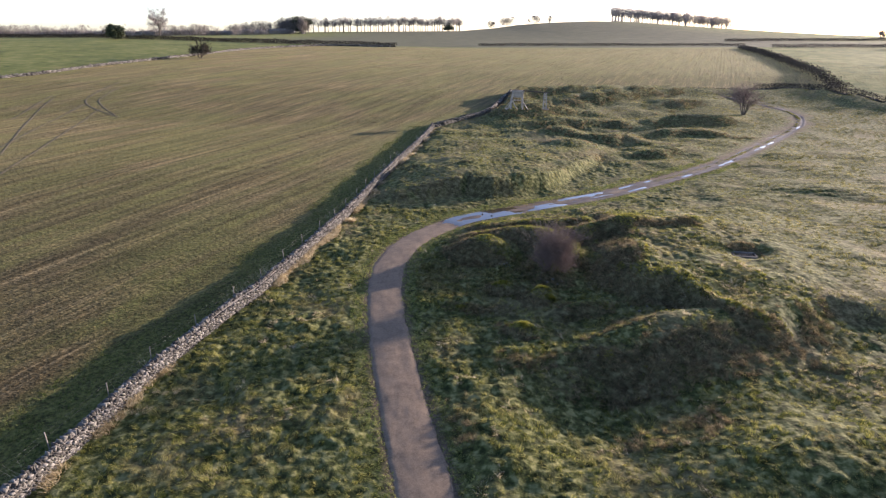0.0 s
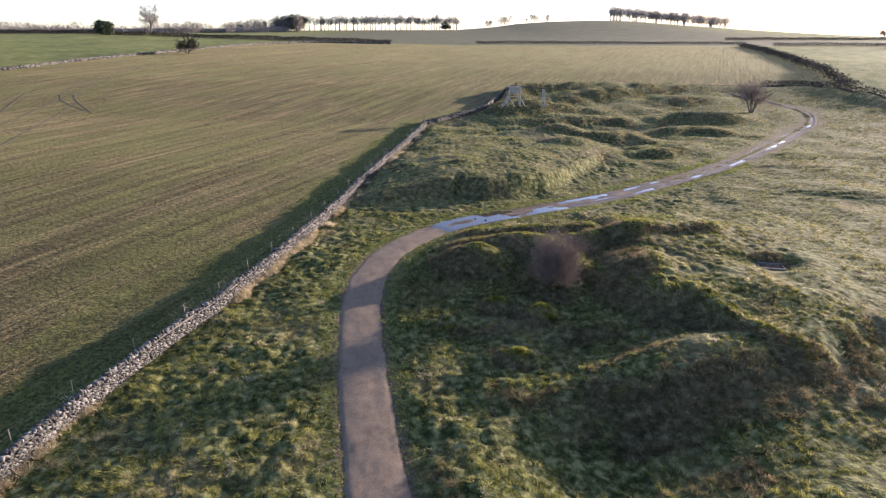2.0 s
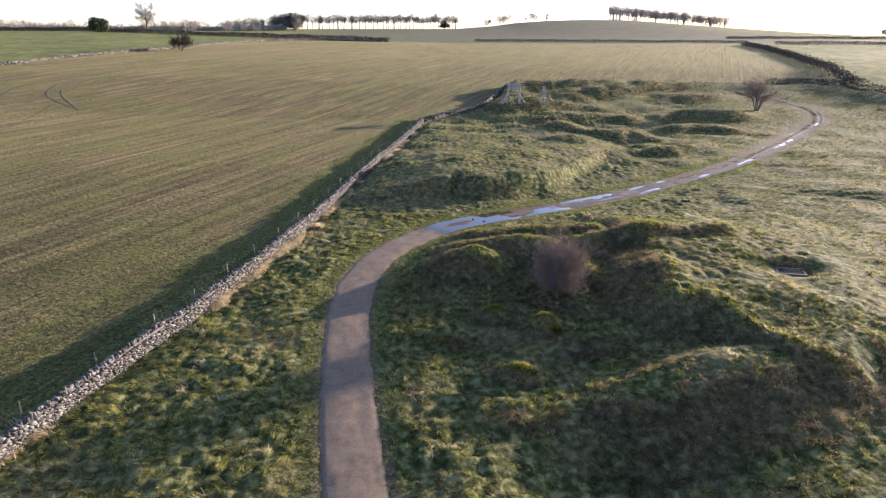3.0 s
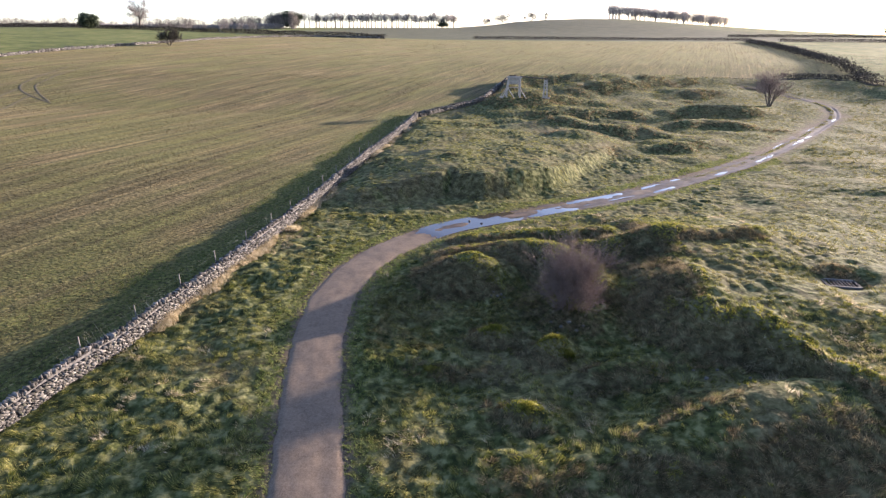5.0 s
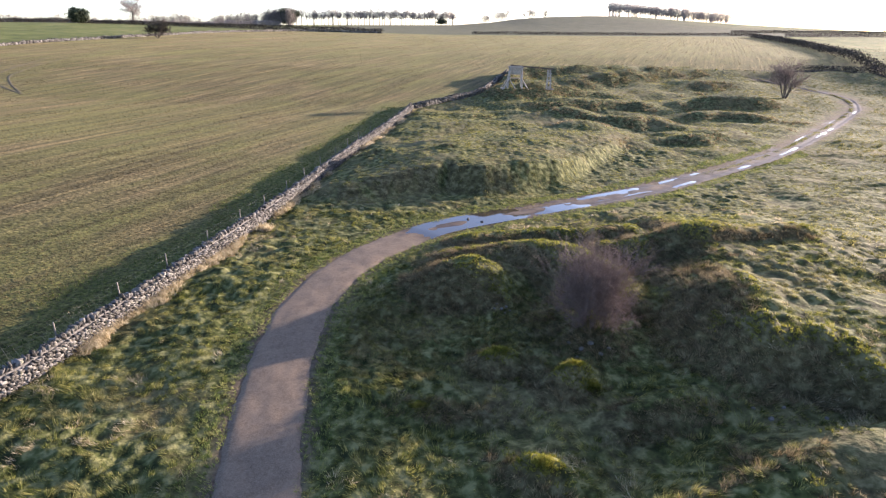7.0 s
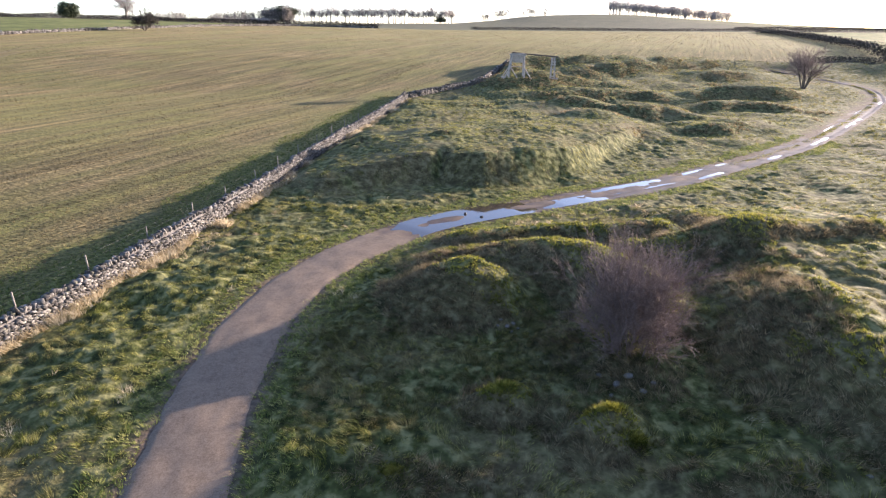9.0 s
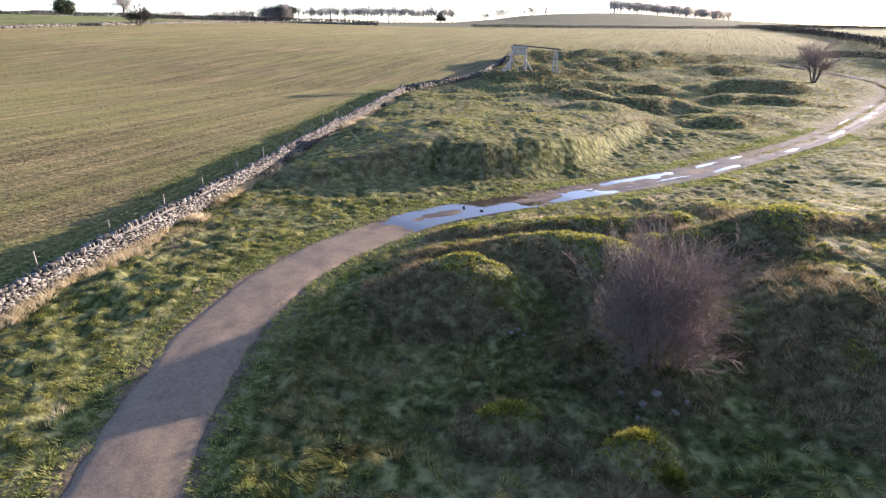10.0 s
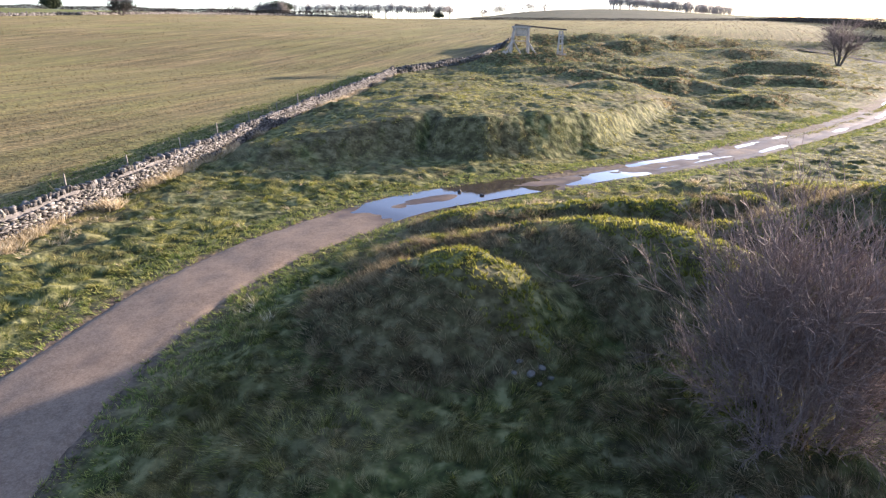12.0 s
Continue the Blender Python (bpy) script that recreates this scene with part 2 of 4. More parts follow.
    return best * sign, along


TRACK = spline([(9.0, -40), (5.2, -16), (2.6, -1), (1.2, 8), (0.2, 15), (-0.75, 20.7), (-1.7, 25.4), (-2.7, 30.2), (-4.0, 37.6), (-4.55, 43.3), (-4.4, 47.5), (-3.5, 51),
                (-1.5, 54.7), (2.0, 58.8), (7.2, 62.2), (12, 65), (20.2, 70.3), (29.8, 78), (40.6, 87.1), (54.4, 101.4), (69, 117.5),
                (73.2, 122.5), (76.6, 129), (77.2, 134), (75.5, 141), (70, 150)], 1.4)
WALL = spline([(-24.4, -34), (-21.6, -8), (-20.4, 6), (-19.4, 18), (-18.5, 24), (-17.4, 30.5), (-15.7, 37), (-14.3, 41), (-13.4, 45), (-12.1, 51), (-10.9, 57),
               (-9.7, 64), (-8.9, 70), (-7.6, 78), (-6.3, 85.5), (-4.5, 95), (-2.7, 105.5), (-2.0, 112)], 1.0)
WALL_EAST = spline([(-1.6, 112.6), (3.4, 118.5), (7.5, 123), (10.2, 128)], 1.0)
WALL_NORTH = spline([(10.4, 128.6), (12.8, 136), (16.6, 148)], 1.0)
WALL_BACK = spline([(17.2, 148.4), (30, 151.5), (44, 154.5), (61, 157.5), (80, 157.5), (92, 159), (100, 155), (104, 146), (112, 138), (130, 128), (150, 116)], 2.0)
BOUNDARY = np.vstack([[(-22, -200)], WALL[::4], WALL[-1:], WALL_EAST[::4], WALL_NORTH[::5], WALL_BACK[::4], WALL_BACK[-1:]])

LIE_Y = [-300, 0, 25, 34, 40, 50, 70, 80, 100, 112, 122, 150, 180, 210, 250, 308, 400]
LIE_Z = [-4, -0.9, -0.6, -0.3, 0.0, 0.35, 0.6, 0.95, 1.7, 2.1, 3.0, 5.7, 7.8, 9.2, 10.6, 12.2, 13.2]
CREST_X = [-900, -160, 20, 70, 101, 141, 190, 229, 310, 393, 500, 580, 640, 1000]
CREST_Z = [20, 22, 22.5, 26.2, 30.2, 32.8, 34.2, 33.6, 27.2, 19.6, 13.8, 10.4, 8.0, 4]


def lie(x, y):
    """The broad slope of the land."""
    z = np.interp(y, LIE_Y, LIE_Z)
    z = z - 0.026 * np.clip(x, -190, 90) * smooth(42, 80, y) * (1 - smooth(420, 700, y)) * np.where(x > 0, 1 - 0.8 * smooth(135, 185, y), 1)
    far = smooth(360, 850, y)
    return z * (1 - far) + np.interp(x, CREST_X, CREST_Z) * far - 0.03 * np.clip(y - 900, 0, None)


def heap(x, y, cx, cy, h, rx, ry=None, turn=0.0):
    ry, a = ry or rx, radians(turn)
    u, v = (x - cx) * math.cos(a) + (y - cy) * math.sin(a), (y - cy) * math.cos(a) - (x - cx) * math.sin(a)
    return h * np.exp(-((u / rx) ** 2 + (v / ry) ** 2))


def spine(x, y, points, left, right):
    """A ridge along points (x, y, height), with the widths of its two flanks."""
    line = spline(points, 0.6)
    d, along = beside(x, y, line)
    run = np.concatenate([[0], np.cumsum(np.hypot(*np.diff(line[:, :2], axis=0).T))])
    return np.interp(along, run, line[:, 2]) * np.exp(-(np.abs(d) / np.where(d > 0, left, right)) ** 2.4)


def spoil(x, y):
    """The grassed-over spoil heaps and hollows of the old workings."""
    ones = []
    add = lambda v: ones.append(np.clip(v, 0, None) ** 3)
    # heap beside the bend of the track, with the thorn in its lap
    add(spine(x, y, [(0.6, 47.4, 0.3), (2.0, 48.2, 1.2), (3.4, 48.7, 1.75), (4.5, 48.7, 1.75), (5.2, 49.2, 1.1)], 2.0, 1.9))
    add(spine(x, y, [(3.6, 52.0, 0.8), (5.2, 51.4, 1.55), (7.0, 51.2, 1.9), (8.8, 50.6, 2.0), (9.8, 49.0, 2.0), (10.6, 47.4, 1.85), (11.2, 46.6, 1.2)], 1.9, 2.1))
    add(spine(x, y, [(4.5, 55.0, 0.8), (8.5, 55.0, 1.25), (11, 54.6, 1.4), (14, 54.9, 1.6)], 1.6, 1.3))
    add(heap(x, y, 8.8, 44.0, 1.0, 2.6, 2.4))
    add(spine(x, y, [(14.4, 50.2, 0.9), (15.6, 48.4, 1.6), (16.2, 45.8, 1.9), (16.0, 43.2, 1.7)], 1.8, 3.6))
    # the broad platform behind it
    rim = smooth(13.2, 17.8, x + 0.22 * grain(x, y, 3, 5)) * (1 - smooth(27, 40, x)) * smooth(-0.6, 3.2, y - np.interp(x, [12, 15, 17, 18.2, 19.4, 21, 22.5, 24, 26, 30, 40], [41.2, 39.6, 38.9, 36.4, 33.2, 32.0, 32.6, 34.0, 35.2, 35, 34])) * (1 - smooth(53, 65, y))
    add((1.5 + 0.045 * np.clip(22 - x, -8, 9)) * rim)
    add(spine(x, y, [(11.2, 52.8, 1.0), (13, 51.6, 1.75), (15.5, 52.2, 2.1), (18.5, 52.6, 2.05), (24, 53.5, 1.6)], 2.4, 1.5))
    add(spine(x, y, [(13.4, 43.0, 0.7), (14.8, 42.0, 1.4), (16.0, 41.2, 1.9), (17.8, 41.0, 1.6), (20.3, 42.0, 1.1), (25, 41, 1.0)], 2.0, 1.7))
    add(spine(x, y, [(8.4, 32.0, 0.35), (10.2, 32.8, 0.85), (12.6, 33.9, 1.2), (14.6, 34.8, 1.4), (16.6, 35.4, 1.5), (18.8, 35.8, 1.45), (20.5, 36.0, 1.1), (24, 37, 0.9)], 1.8, 3.6))
    add(heap(x, y, 10.2, 38.4, 0.75, 2.4, 0.9, 20))
    # the low rise that catches the sun below the ridge
    add(heap(x, y, 19.5, 22.0, 1.05, 8.0, 4.6, 4))
    add(heap(x, y, 3.4, 24.5, 0.45, 2.4, 3.6))
    # small rises on the shelf
    add(spine(x, y, [(-1.0, 39.3, 0.1), (0.6, 39.9, 0.2), (2.0, 39.8, 0.16), (5.0, 39.4, 0.12)], 1.1, 0.8))
    add(spine(x, y, [(3.8, 42.9, 0.15), (5.2, 42.6, 0.3), (6.4, 41.6, 0.45)], 0.8, 0.8))
    add(heap(x, y, 4.6, 41.6, 0.72, 1.4, 0.7, 8))
    add(heap(x, y, 7.4, 40.2, 1.0, 1.2, 0.75, 30))
    add(heap(x, y, 5.5, 35.2, 0.75, 1.0, 0.7))
    add(heap(x, y, 5.0, 32.2, 0.3, 2.2, 1.2))
    # the bank across the track
    edge = y - np.interp(x, [-9, -4.5, -2, 0.5, 3, 6, 10, 13, 15.5, 19, 24], [67.6, 67.4, 67.9, 69.4, 69.8, 68.9, 70.8, 73.2, 76.5, 82, 90]) + 0.12 * grain(x, y, 2.2, 9)
    bank = np.interp(x, [-8.5, -5, 1, 6, 12, 16, 20, 26], [0.2, 0.95, 1.95, 2.15, 1.9, 1.4, 1.1, 0.6]) * smooth(-2.6, 0.15, edge) * (1 - 0.75 * smooth(5, 24, edge)) * (1 - smooth(96, 112, y)) * (1 - smooth(22, 29, x))
    add(bank * (1 - 0.6 * np.exp(-((x - 2.9 - 0.15 * edge) / 0.4) ** 2) * smooth(2.2, 0.0, np.abs(edge + 0.8))))
    add(heap(x, y, -3.6, 77.2, 1.25, 2.2, 1.2, 10))
    add(heap(x, y, -4.8, 66.2, 0.8, 1.6, 1.0))
    add(heap(x, y, 3.2, 76.8, 1.75, 1.6, 0.9))
    # humps further on, steep towards the near side
    add(spine(x, y, [(14, 92.5, 0.16), (18, 97, 0.7), (22, 97.4, 0.78), (26, 95, 0.23)], 2.6, 1.6))
    add(spine(x, y, [(17, 107, 0.55), (21, 107.6, 1.17), (24.5, 104, 0.86), (28.3, 102.4, 1.33), (31.5, 104.6, 1.25), (34, 101, 0.31)], 3.2, 2.0))
    add(spine(x, y, [(19, 115, 0.62), (25, 116.5, 1.17), (33, 117, 1.01), (38, 114, 0.31)], 3.5, 2.0))
    add(heap(x, y, 49.5, 73.5, 0.55, 7.0, 3.6, 12))
    add(spine(x, y, [(30, 92.3, 0.31), (33.6, 92.6, 0.94), (37, 95, 0.7), (41, 97, 0.23)], 2.2, 1.5))
    add(spine(x, y, [(38, 108, 0.31), (43, 110, 1.09), (49, 110.5, 0.78), (53, 108.5, 0.23)], 2.4, 1.8))
    add(spine(x, y, [(42, 119, 0.39), (49, 121.5, 1.17), (57, 122.5, 1.09), (63, 126, 0.39)], 3.0, 2.0))
    add(spine(x, y, [(45, 135, 0.47), (55, 139, 1.25), (64, 141, 0.78)], 3.6, 2.4))
    add(spine(x, y, [(26, 137, 0.55), (36, 142, 1.48), (46, 149, 1.4), (58, 153, 0.78)], 4.5, 3.0))
    add(heap(x, y, 16.8, 125.2, 1.75, 8.5, 5.2, 10))
    add(spine(x, y, [(13.5, 138, 1.4), (17, 148, 2.4), (30, 151, 2.2), (44, 154, 1.7), (61, 157, 1.1), (80, 157, 0.9), (92, 158.5, 0.9), (100, 154.5, 1.0), (104, 145.5, 1.1), (112, 137.5, 0.9)], 4.0, 5.0))
    up = sum(ones) ** (1 / 3)
    down = heap(x, y, 21.9, 55.2, 0.5, 1.5, 0.7) + heap(x, y, 24.6, 57.6, 0.45, 1.2, 0.7) + heap(x, y, 25.4, 46.2, 0.75, 2.0, 1.5)
    down = down + heap(x, y, 11.8, 50.2, 0.5, 1.1, 1.0) + heap(x, y, 3.0, 37.6, 0.4, 2.6, 0.9) + heap(x, y, 9.6, 27.0, 1.1, 5.2, 4.0, 16)
    return up - down


def domes(x, y, pitch, seed):
    """Rounded tussock mounds, about one to each square of the pitch, from 0 to 1."""
    i, j = np.floor(x / pitch), np.floor(y / pitch)
    out = np.zeros(np.shape(x))
    for di in (-1, 0, 1):
        for dj in (-1, 0, 1):
            a, b = i + di, j + dj
            cx, cy = (a + 0.15 + 0.7 * lattice(a, b, seed)) * pitch, (b + 0.15 + 0.7 * lattice(a, b, seed + 1)) * pitch
            size = pitch * (0.42 + 0.36 * lattice(a, b, seed + 2))
            d2 = ((x - cx) ** 2 + (y - cy) ** 2) / size ** 2
            out = np.maximum(out, np.clip(1 - d2, 0, 1) * (0.25 + 0.75 * lattice(a, b, seed + 3)))
    return out


def ground_z(x, y, fine=True):
    x, y = np.asarray(x, float), np.asarray(y, float)
    shape = x.shape
    x, y = x.ravel(), y.ravel()
    z = lie(x, y)
    near = (x > -40) & (x < 125) & (y > -60) & (y < 185)
    xs, ys = x[near], y[near]
    inside = smooth(0.2, 2.2, -beside(xs, ys, BOUNDARY)[0])
    way = np.abs(beside(xs, ys, TRACK)[0])
    free = smooth(1.5, 3.6, way)
    rough = inside * free
    add = spoil(xs, ys) * inside * smooth(1.4, 3.0, way)
    work = smooth(80, 104, ys) * (1 - smooth(42, 80, xs)) * rough
    add = add + work * (0.55 * np.abs(grain(xs, ys * 1.6, 7.0, 3)) + 0.26 * grain(xs, ys * 1.4, 3.2, 4))
    if fine:
        tuft = 0.18 * domes(xs, ys, 0.95, 2) + 0.12 * domes(xs, ys, 0.6, 12) + 0.05 * grain(xs, ys, 0.5, 6)
        add = add + rough * tuft * (0.55 + 0.75 * smooth(-0.5, 0.6, grain(xs, ys, 4.5, 7))) * smooth(1.5, 2.6, way) * (1 - 0.3 * smooth(-2, 3, xs + 0.12 * (ys - 45)))
        add = add + rough * (0.09 * grain(xs, ys, 1.9, 1) + 0.15 * grain(xs, ys, 3.4, 14) * smooth(1, 6, xs) + 0.06 * grain(xs, ys, 2.8, 15))
        add = add - 0.05 * (1 - smooth(1.0, 1.7, way))
        add = add + (1 - inside) * 0.025 * grain(xs, ys, 1.2, 8)
    z[near] += add
    return z.reshape(shape)


# ---------------------------------------------------------------- mesh helpers
def mesh_of(name, verts, faces, mats, smooth_faces=False, kinds=None):
    me = bpy.data.meshes.new(name)
    me.from_pydata(verts if isinstance(verts, list) else verts.tolist(), [], faces if isinstance(faces, list) else faces.tolist())
    for m in mats if isinstance(mats, (list, tuple)) else [mats]:
        me.materials.append(m)
    if kinds is not None:
        me.polygons.foreach_set("material_index", kinds)
    if smooth_faces:
        me.polygons.foreach_set("use_smooth", [True] * len(me.polygons))
    me.update()
    return me


def soup(name, verts, loops_each, count, mats, kinds=None):
    """A mesh of many faces with the same number of corners, straight from arrays."""
    me = bpy.data.meshes.new(name)
    me.vertices.add(len(verts))
    me.vertices.foreach_set("co", np.ascontiguousarray(verts, dtype=np.float32).ravel())
    corners = np.ascontiguousarray(count, dtype=np.int32).ravel()
    me.loops.add(len(corners))
    me.loops.foreach_set("vertex_index", corners)
    n = len(corners) // loops_each
    me.polygons.add(n)
    me.polygons.foreach_set("loop_start", np.arange(n, dtype=np.int32) * loops_each)
    me.polygons.foreach_set("loop_total", np.full(n, loops_each, dtype=np.int32))
    for m in mats if isinstance(mats, (list, tuple)) else [mats]:
        me.materials.append(m)
    if kinds is not None:
        me.polygons.foreach_set("material_index", np.ascontiguousarray(kinds, dtype=np.int32))
    me.update(calc_edges=True)
    me.validate()
    return me


def part(name, data, parent, label="", m=None):
    ob = new(name, data)
    ob.parent = parent
    if m is not None:
        ob.matrix_basis = m
    return tagged(ob, label) if label else ob


def empty(name, m=None):
    ob = new(name)
    ob.empty_display_size = 0.2
    if m is not None:
        ob.matrix_basis = m
    return ob


def bm_mesh(name, bm, mats):
    me = bpy.data.meshes.new(name)
    bm.to_mesh(me)
    bm.free()
    for m in mats if isinstance(mats, (list, tuple)) else [mats]:
        me.materials.append(m)
    return me


def beam(name, a, b, w, d, mat, worn=0.012, sag=0.0):
    """A squared timber from a to b, with worn arrises."""
    a, b = Vector(a), Vector(b)
    bm = bmesh.new()
    bmesh.ops.create_cube(bm, size=1.0)
    bmesh.ops.scale(bm, vec=(w, d, (b - a).length), verts=bm.verts)
    bmesh.ops.bevel(bm, geom=bm.edges[:], offset=worn, segments=2, affect="EDGES")
    turn = (b - a).to_track_quat("Z", "Y").to_matrix().to_4x4()
    bmesh.ops.transform(bm, matrix=Matrix.Translation((a + b) / 2) @ turn, verts=bm.verts)
    return bm_mesh(name, bm, mat)


def gz(x, y):
    return float(turf_z(np.array([x]), np.array([y]))[0])


def tubes(rods, sides=4):
    """Tapered rods: rows of (start, end, radius at start, radius at end), all at once, as quads."""
    r = np.array(rods, dtype=np.float64).reshape(-1, 8)
    a, b, ra, rb = r[:, :3], r[:, 3:6], r[:, 6], r[:, 7]
    d = b - a
    d /= np.linalg.norm(d, axis=1)[:, None] + 1e-9
    side = np.cross(d, np.where(np.abs(d[:, 2:3]) > 0.9, [[1.0, 0, 0]], [[0, 0, 1.0]]))
    side /= np.linalg.norm(side, axis=1)[:, None] + 1e-9
    up = np.cross(d, side)
    k = np.arange(sides) * 2 * math.pi / sides
    ring = side[:, None, :] * np.cos(k)[None, :, None] + up[:, None, :] * np.sin(k)[None, :, None]
    v = np.concatenate([a[:, None] + ring * ra[:, None, None], b[:, None] + ring * rb[:, None, None]], 1).reshape(-1, 3)
    i = np.arange(sides)
    j = (i + 1) % sides
    quad = np.stack([i, j, j + sides, i + sides], 1)
    f = (np.arange(len(r))[:, None, None] * 2 * sides + quad[None]).reshape(-1, 4)
    return v, f


def grow(rng, start, way, length, radius, level, rods, spread, droop, kids, thin, bits=3, low=0.35):
    """Adds a limb of a few bent pieces and the limbs that leave it."""
    p, d = np.array(start, float), np.array(way, float)
    d /= np.linalg.norm(d)
    stops = []
    for k in range(bits):
        q = p + d * length / bits
        r0, r1 = radius * (1 - 0.6 * k / bits), radius * (1 - 0.6 * (k + 1) / bits)
        rods.append((level, (*p, *q, max(r0, thin), max(r1, thin))))
        stops.append((p, q, d.copy(), r1))
        p = q
        d = d + rng.normal(0, 0.16, 3) + np.array([0, 0, droop])
        d /= np.linalg.norm(d)
    if level <= 0:
        return
    for k in range(kids[level]):
        a, b, w, r = stops[min(bits - 1, int(rng.uniform(low if level == len(kids) - 1 else 0.1, 1.0) * bits))]
        u = rng.uniform(0, 1)
        out = rng.normal(0, 1, 3)
        out -= w * out.dot(w)
        out /= np.linalg.norm(out) + 1e-9
        grow(rng, a + (b - a) * u, w + out * rng.uniform(0.5, 1.0) * spread, length * rng.uniform(0.45, 0.7), r * 0.62, level - 1, rods, spread, droop, kids, thin, bits)


def bare_tree(seed, height, girth, kids, spread=0.8, droop=0.1, thin=0.02, stem=0.45, stems=1, fan=0.2, foot=0.0, low=0.35):
    rng, rods = np.random.default_rng(seed), []
    for k in range(stems):
        a = rng.uniform(0, 2 * math.pi)
        way = (math.cos(a) * fan * rng.uniform(0.3, 1), math.sin(a) * fan * rng.uniform(0.3, 1), 1)
        far = girth * 1.5 + foot * math.sqrt(rng.uniform(0, 1))
        off = (math.cos(a) * far, math.sin(a) * far, -0.15) if stems > 1 else (0, 0, -0.2)
        grow(rng, off, way, height * stem * (rng.uniform(0.75, 1.1) if stems > 1 else 1.0), girth, len(kids) - 1, rods, spread, droop, kids, thin, low=low)
    return rods


def tree_parts(thing, rods, stem_mat, twig_mat, top, stem_name="trunk"):
    """Each main stem, its framework of limbs and its crown of twigs, as parts of the thing."""
    stems = [r for lv, r in rods if lv == top]
    for k in range(0, len(stems), 3):
        v, f = tubes(stems[k:k + 3], 6)
        part(stem_name, soup(stem_name, v, 4, f, stem_mat), thing)
    for name, levels, sides, mat in (("limb_frame", (top - 1,), 4, stem_mat), ("crown", tuple(range(0, top - 1)), 3, twig_mat)):
        some = [r for lv, r in rods if lv in levels]
        if some:
            v, f = tubes(some, sides)
            tagged(part(name, soup(name, v, 4, f, mat), thing), kind="stuff")


def feathery(seed, height, width, foot, twigs, twig_long, thick):
    """A far winter tree: a trunk, some limbs, and a haze of fine twigs in an uneven crown. Rows of (level, rod)."""
    rng, out = np.random.default_rng(seed), []
    bend = rng.normal(0, 0.25, 2)
    r = height * 0.026
    for k in range(3):
        a, b = k / 3 * 0.75, (k + 1) / 3 * 0.75
        out.append((3, (bend[0] * a, bend[1] * a, height * a - 0.3, bend[0] * b, bend[1] * b, height * b, r * (1.2 - a), r * (1.2 - b))))
    for k in range(9):
        a, z = rng.uniform(0, 2 * math.pi), height * rng.uniform(foot, 0.7)
        reach = width * rng.uniform(0.4, 0.85)
        out.append((2, (0, 0, z, math.cos(a) * reach, math.sin(a) * reach, min(z + reach * rng.uniform(0.7, 1.5), height * 0.95), r * 0.5, r * 0.2)))
    mid, tall = height * (1 + foot) / 2, height * (1 - foot) / 2
    clumps = rng.normal(0, 0.5, (20, 3))
    p = clumps[rng.integers(20, size=twigs)] + rng.normal(0, 0.3, (twigs, 3))
    p /= np.maximum(1.0, np.linalg.norm(p, axis=1))[:, None]
    p = p * (width, width, tall) + (0, 0, mid)
    d = p - (0, 0, height * foot * 0.7)
    d = d / np.linalg.norm(d, axis=1)[:, None] + rng.normal(0, 0.35, (twigs, 3))
    q = p + d * twig_long * rng.uniform(0.5, 1.2, (twigs, 1))
    out += [(0, (*u, *v, thick, thick * 0.5)) for u, v in zip(p, q)]
    return out


# ---------------------------------------------------------------- ground
def spread_steps(lo, hi, fine, grow_by, far_lo, far_hi):
    out = list(np.arange(lo, hi, fine))
    d, p = fine, hi
    while p < far_hi:
        out.append(p)
        d *= grow_by
        p += d
    out.append(far_hi)
    d, p, head = fine, lo, []
    while p > far_lo:
        d *= grow_by * 1.02
        p -= d
        head.append(p)
    return np.array(head[::-1] + out)


gx = spread_steps(-19.0, 27.0, 0.20, 1.060, -2600, 2600)
gy = spread_steps(20.0, 82.0, 0.21, 1.038, -400, 3200)
X, Y = np.meshgrid(gx, gy)
Z = ground_z(X, Y)
nx, ny = len(gx), len(gy)
k = (np.arange(ny - 1)[:, None] * nx + np.arange(nx - 1)[None]).ravel()
ground_mesh = soup("ground", np.stack([X.ravel(), Y.ravel(), Z.ravel()], 1), 4, np.stack([k, k + 1, k + 1 + nx, k + nx], 1), GROUND)
ground_mesh.polygons.foreach_set("use_smooth", [True] * len(ground_mesh.polygons))
fx, fy = X.ravel(), Y.ravel()
side_of = beside(fx, fy, BOUNDARY)[0]


def over_grid(values):
    """A quick look-up of values that are known at the corners of the ground's mesh."""
    table = values.reshape(X.shape)

    def at(x, y):
        i = np.clip(np.searchsorted(gx, x) - 1, 0, nx - 2)
        j = np.clip(np.searchsorted(gy, y) - 1, 0, ny - 2)
        u, v = np.clip((x - gx[i]) / (gx[i + 1] - gx[i]), 0, 1), np.clip((y - gy[j]) / (gy[j + 1] - gy[j]), 0, 1)
        return (table[j, i] * (1 - u) + table[j, i + 1] * u) * (1 - v) + (table[j + 1, i] * (1 - u) + table[j + 1, i + 1] * u) * v
    return at


turf_z, field_side = over_grid(Z), over_grid(side_of)
FAR_WALL = spline([(-150, 110), (-111, 152), (-102, 174), (-92, 207), (-88, 225), (-80, 262), (-60, 300), (-24, 309)], 4.0)
EAST_HEDGE = spline([(240, 60), (150, 118), (112, 140), (105.5, 150), (105.6, 161), (108, 175), (118, 208), (136, 265), (147, 306), (160, 345)], 4.0)
far_side = beside(fx, fy, FAR_WALL)[0]
far_off = over_grid(far_side)
beyond = smooth(-1.0, 1.0, far_side * np.where(fy > -50, 1, 0) - 0.0)
beyond = np.where((fx < 0) & (fy > 90), beyond, 0)
east = smooth(-1.5, 1.5, -beside(fx, fy, EAST_HEDGE)[0]) * (fx > 60)
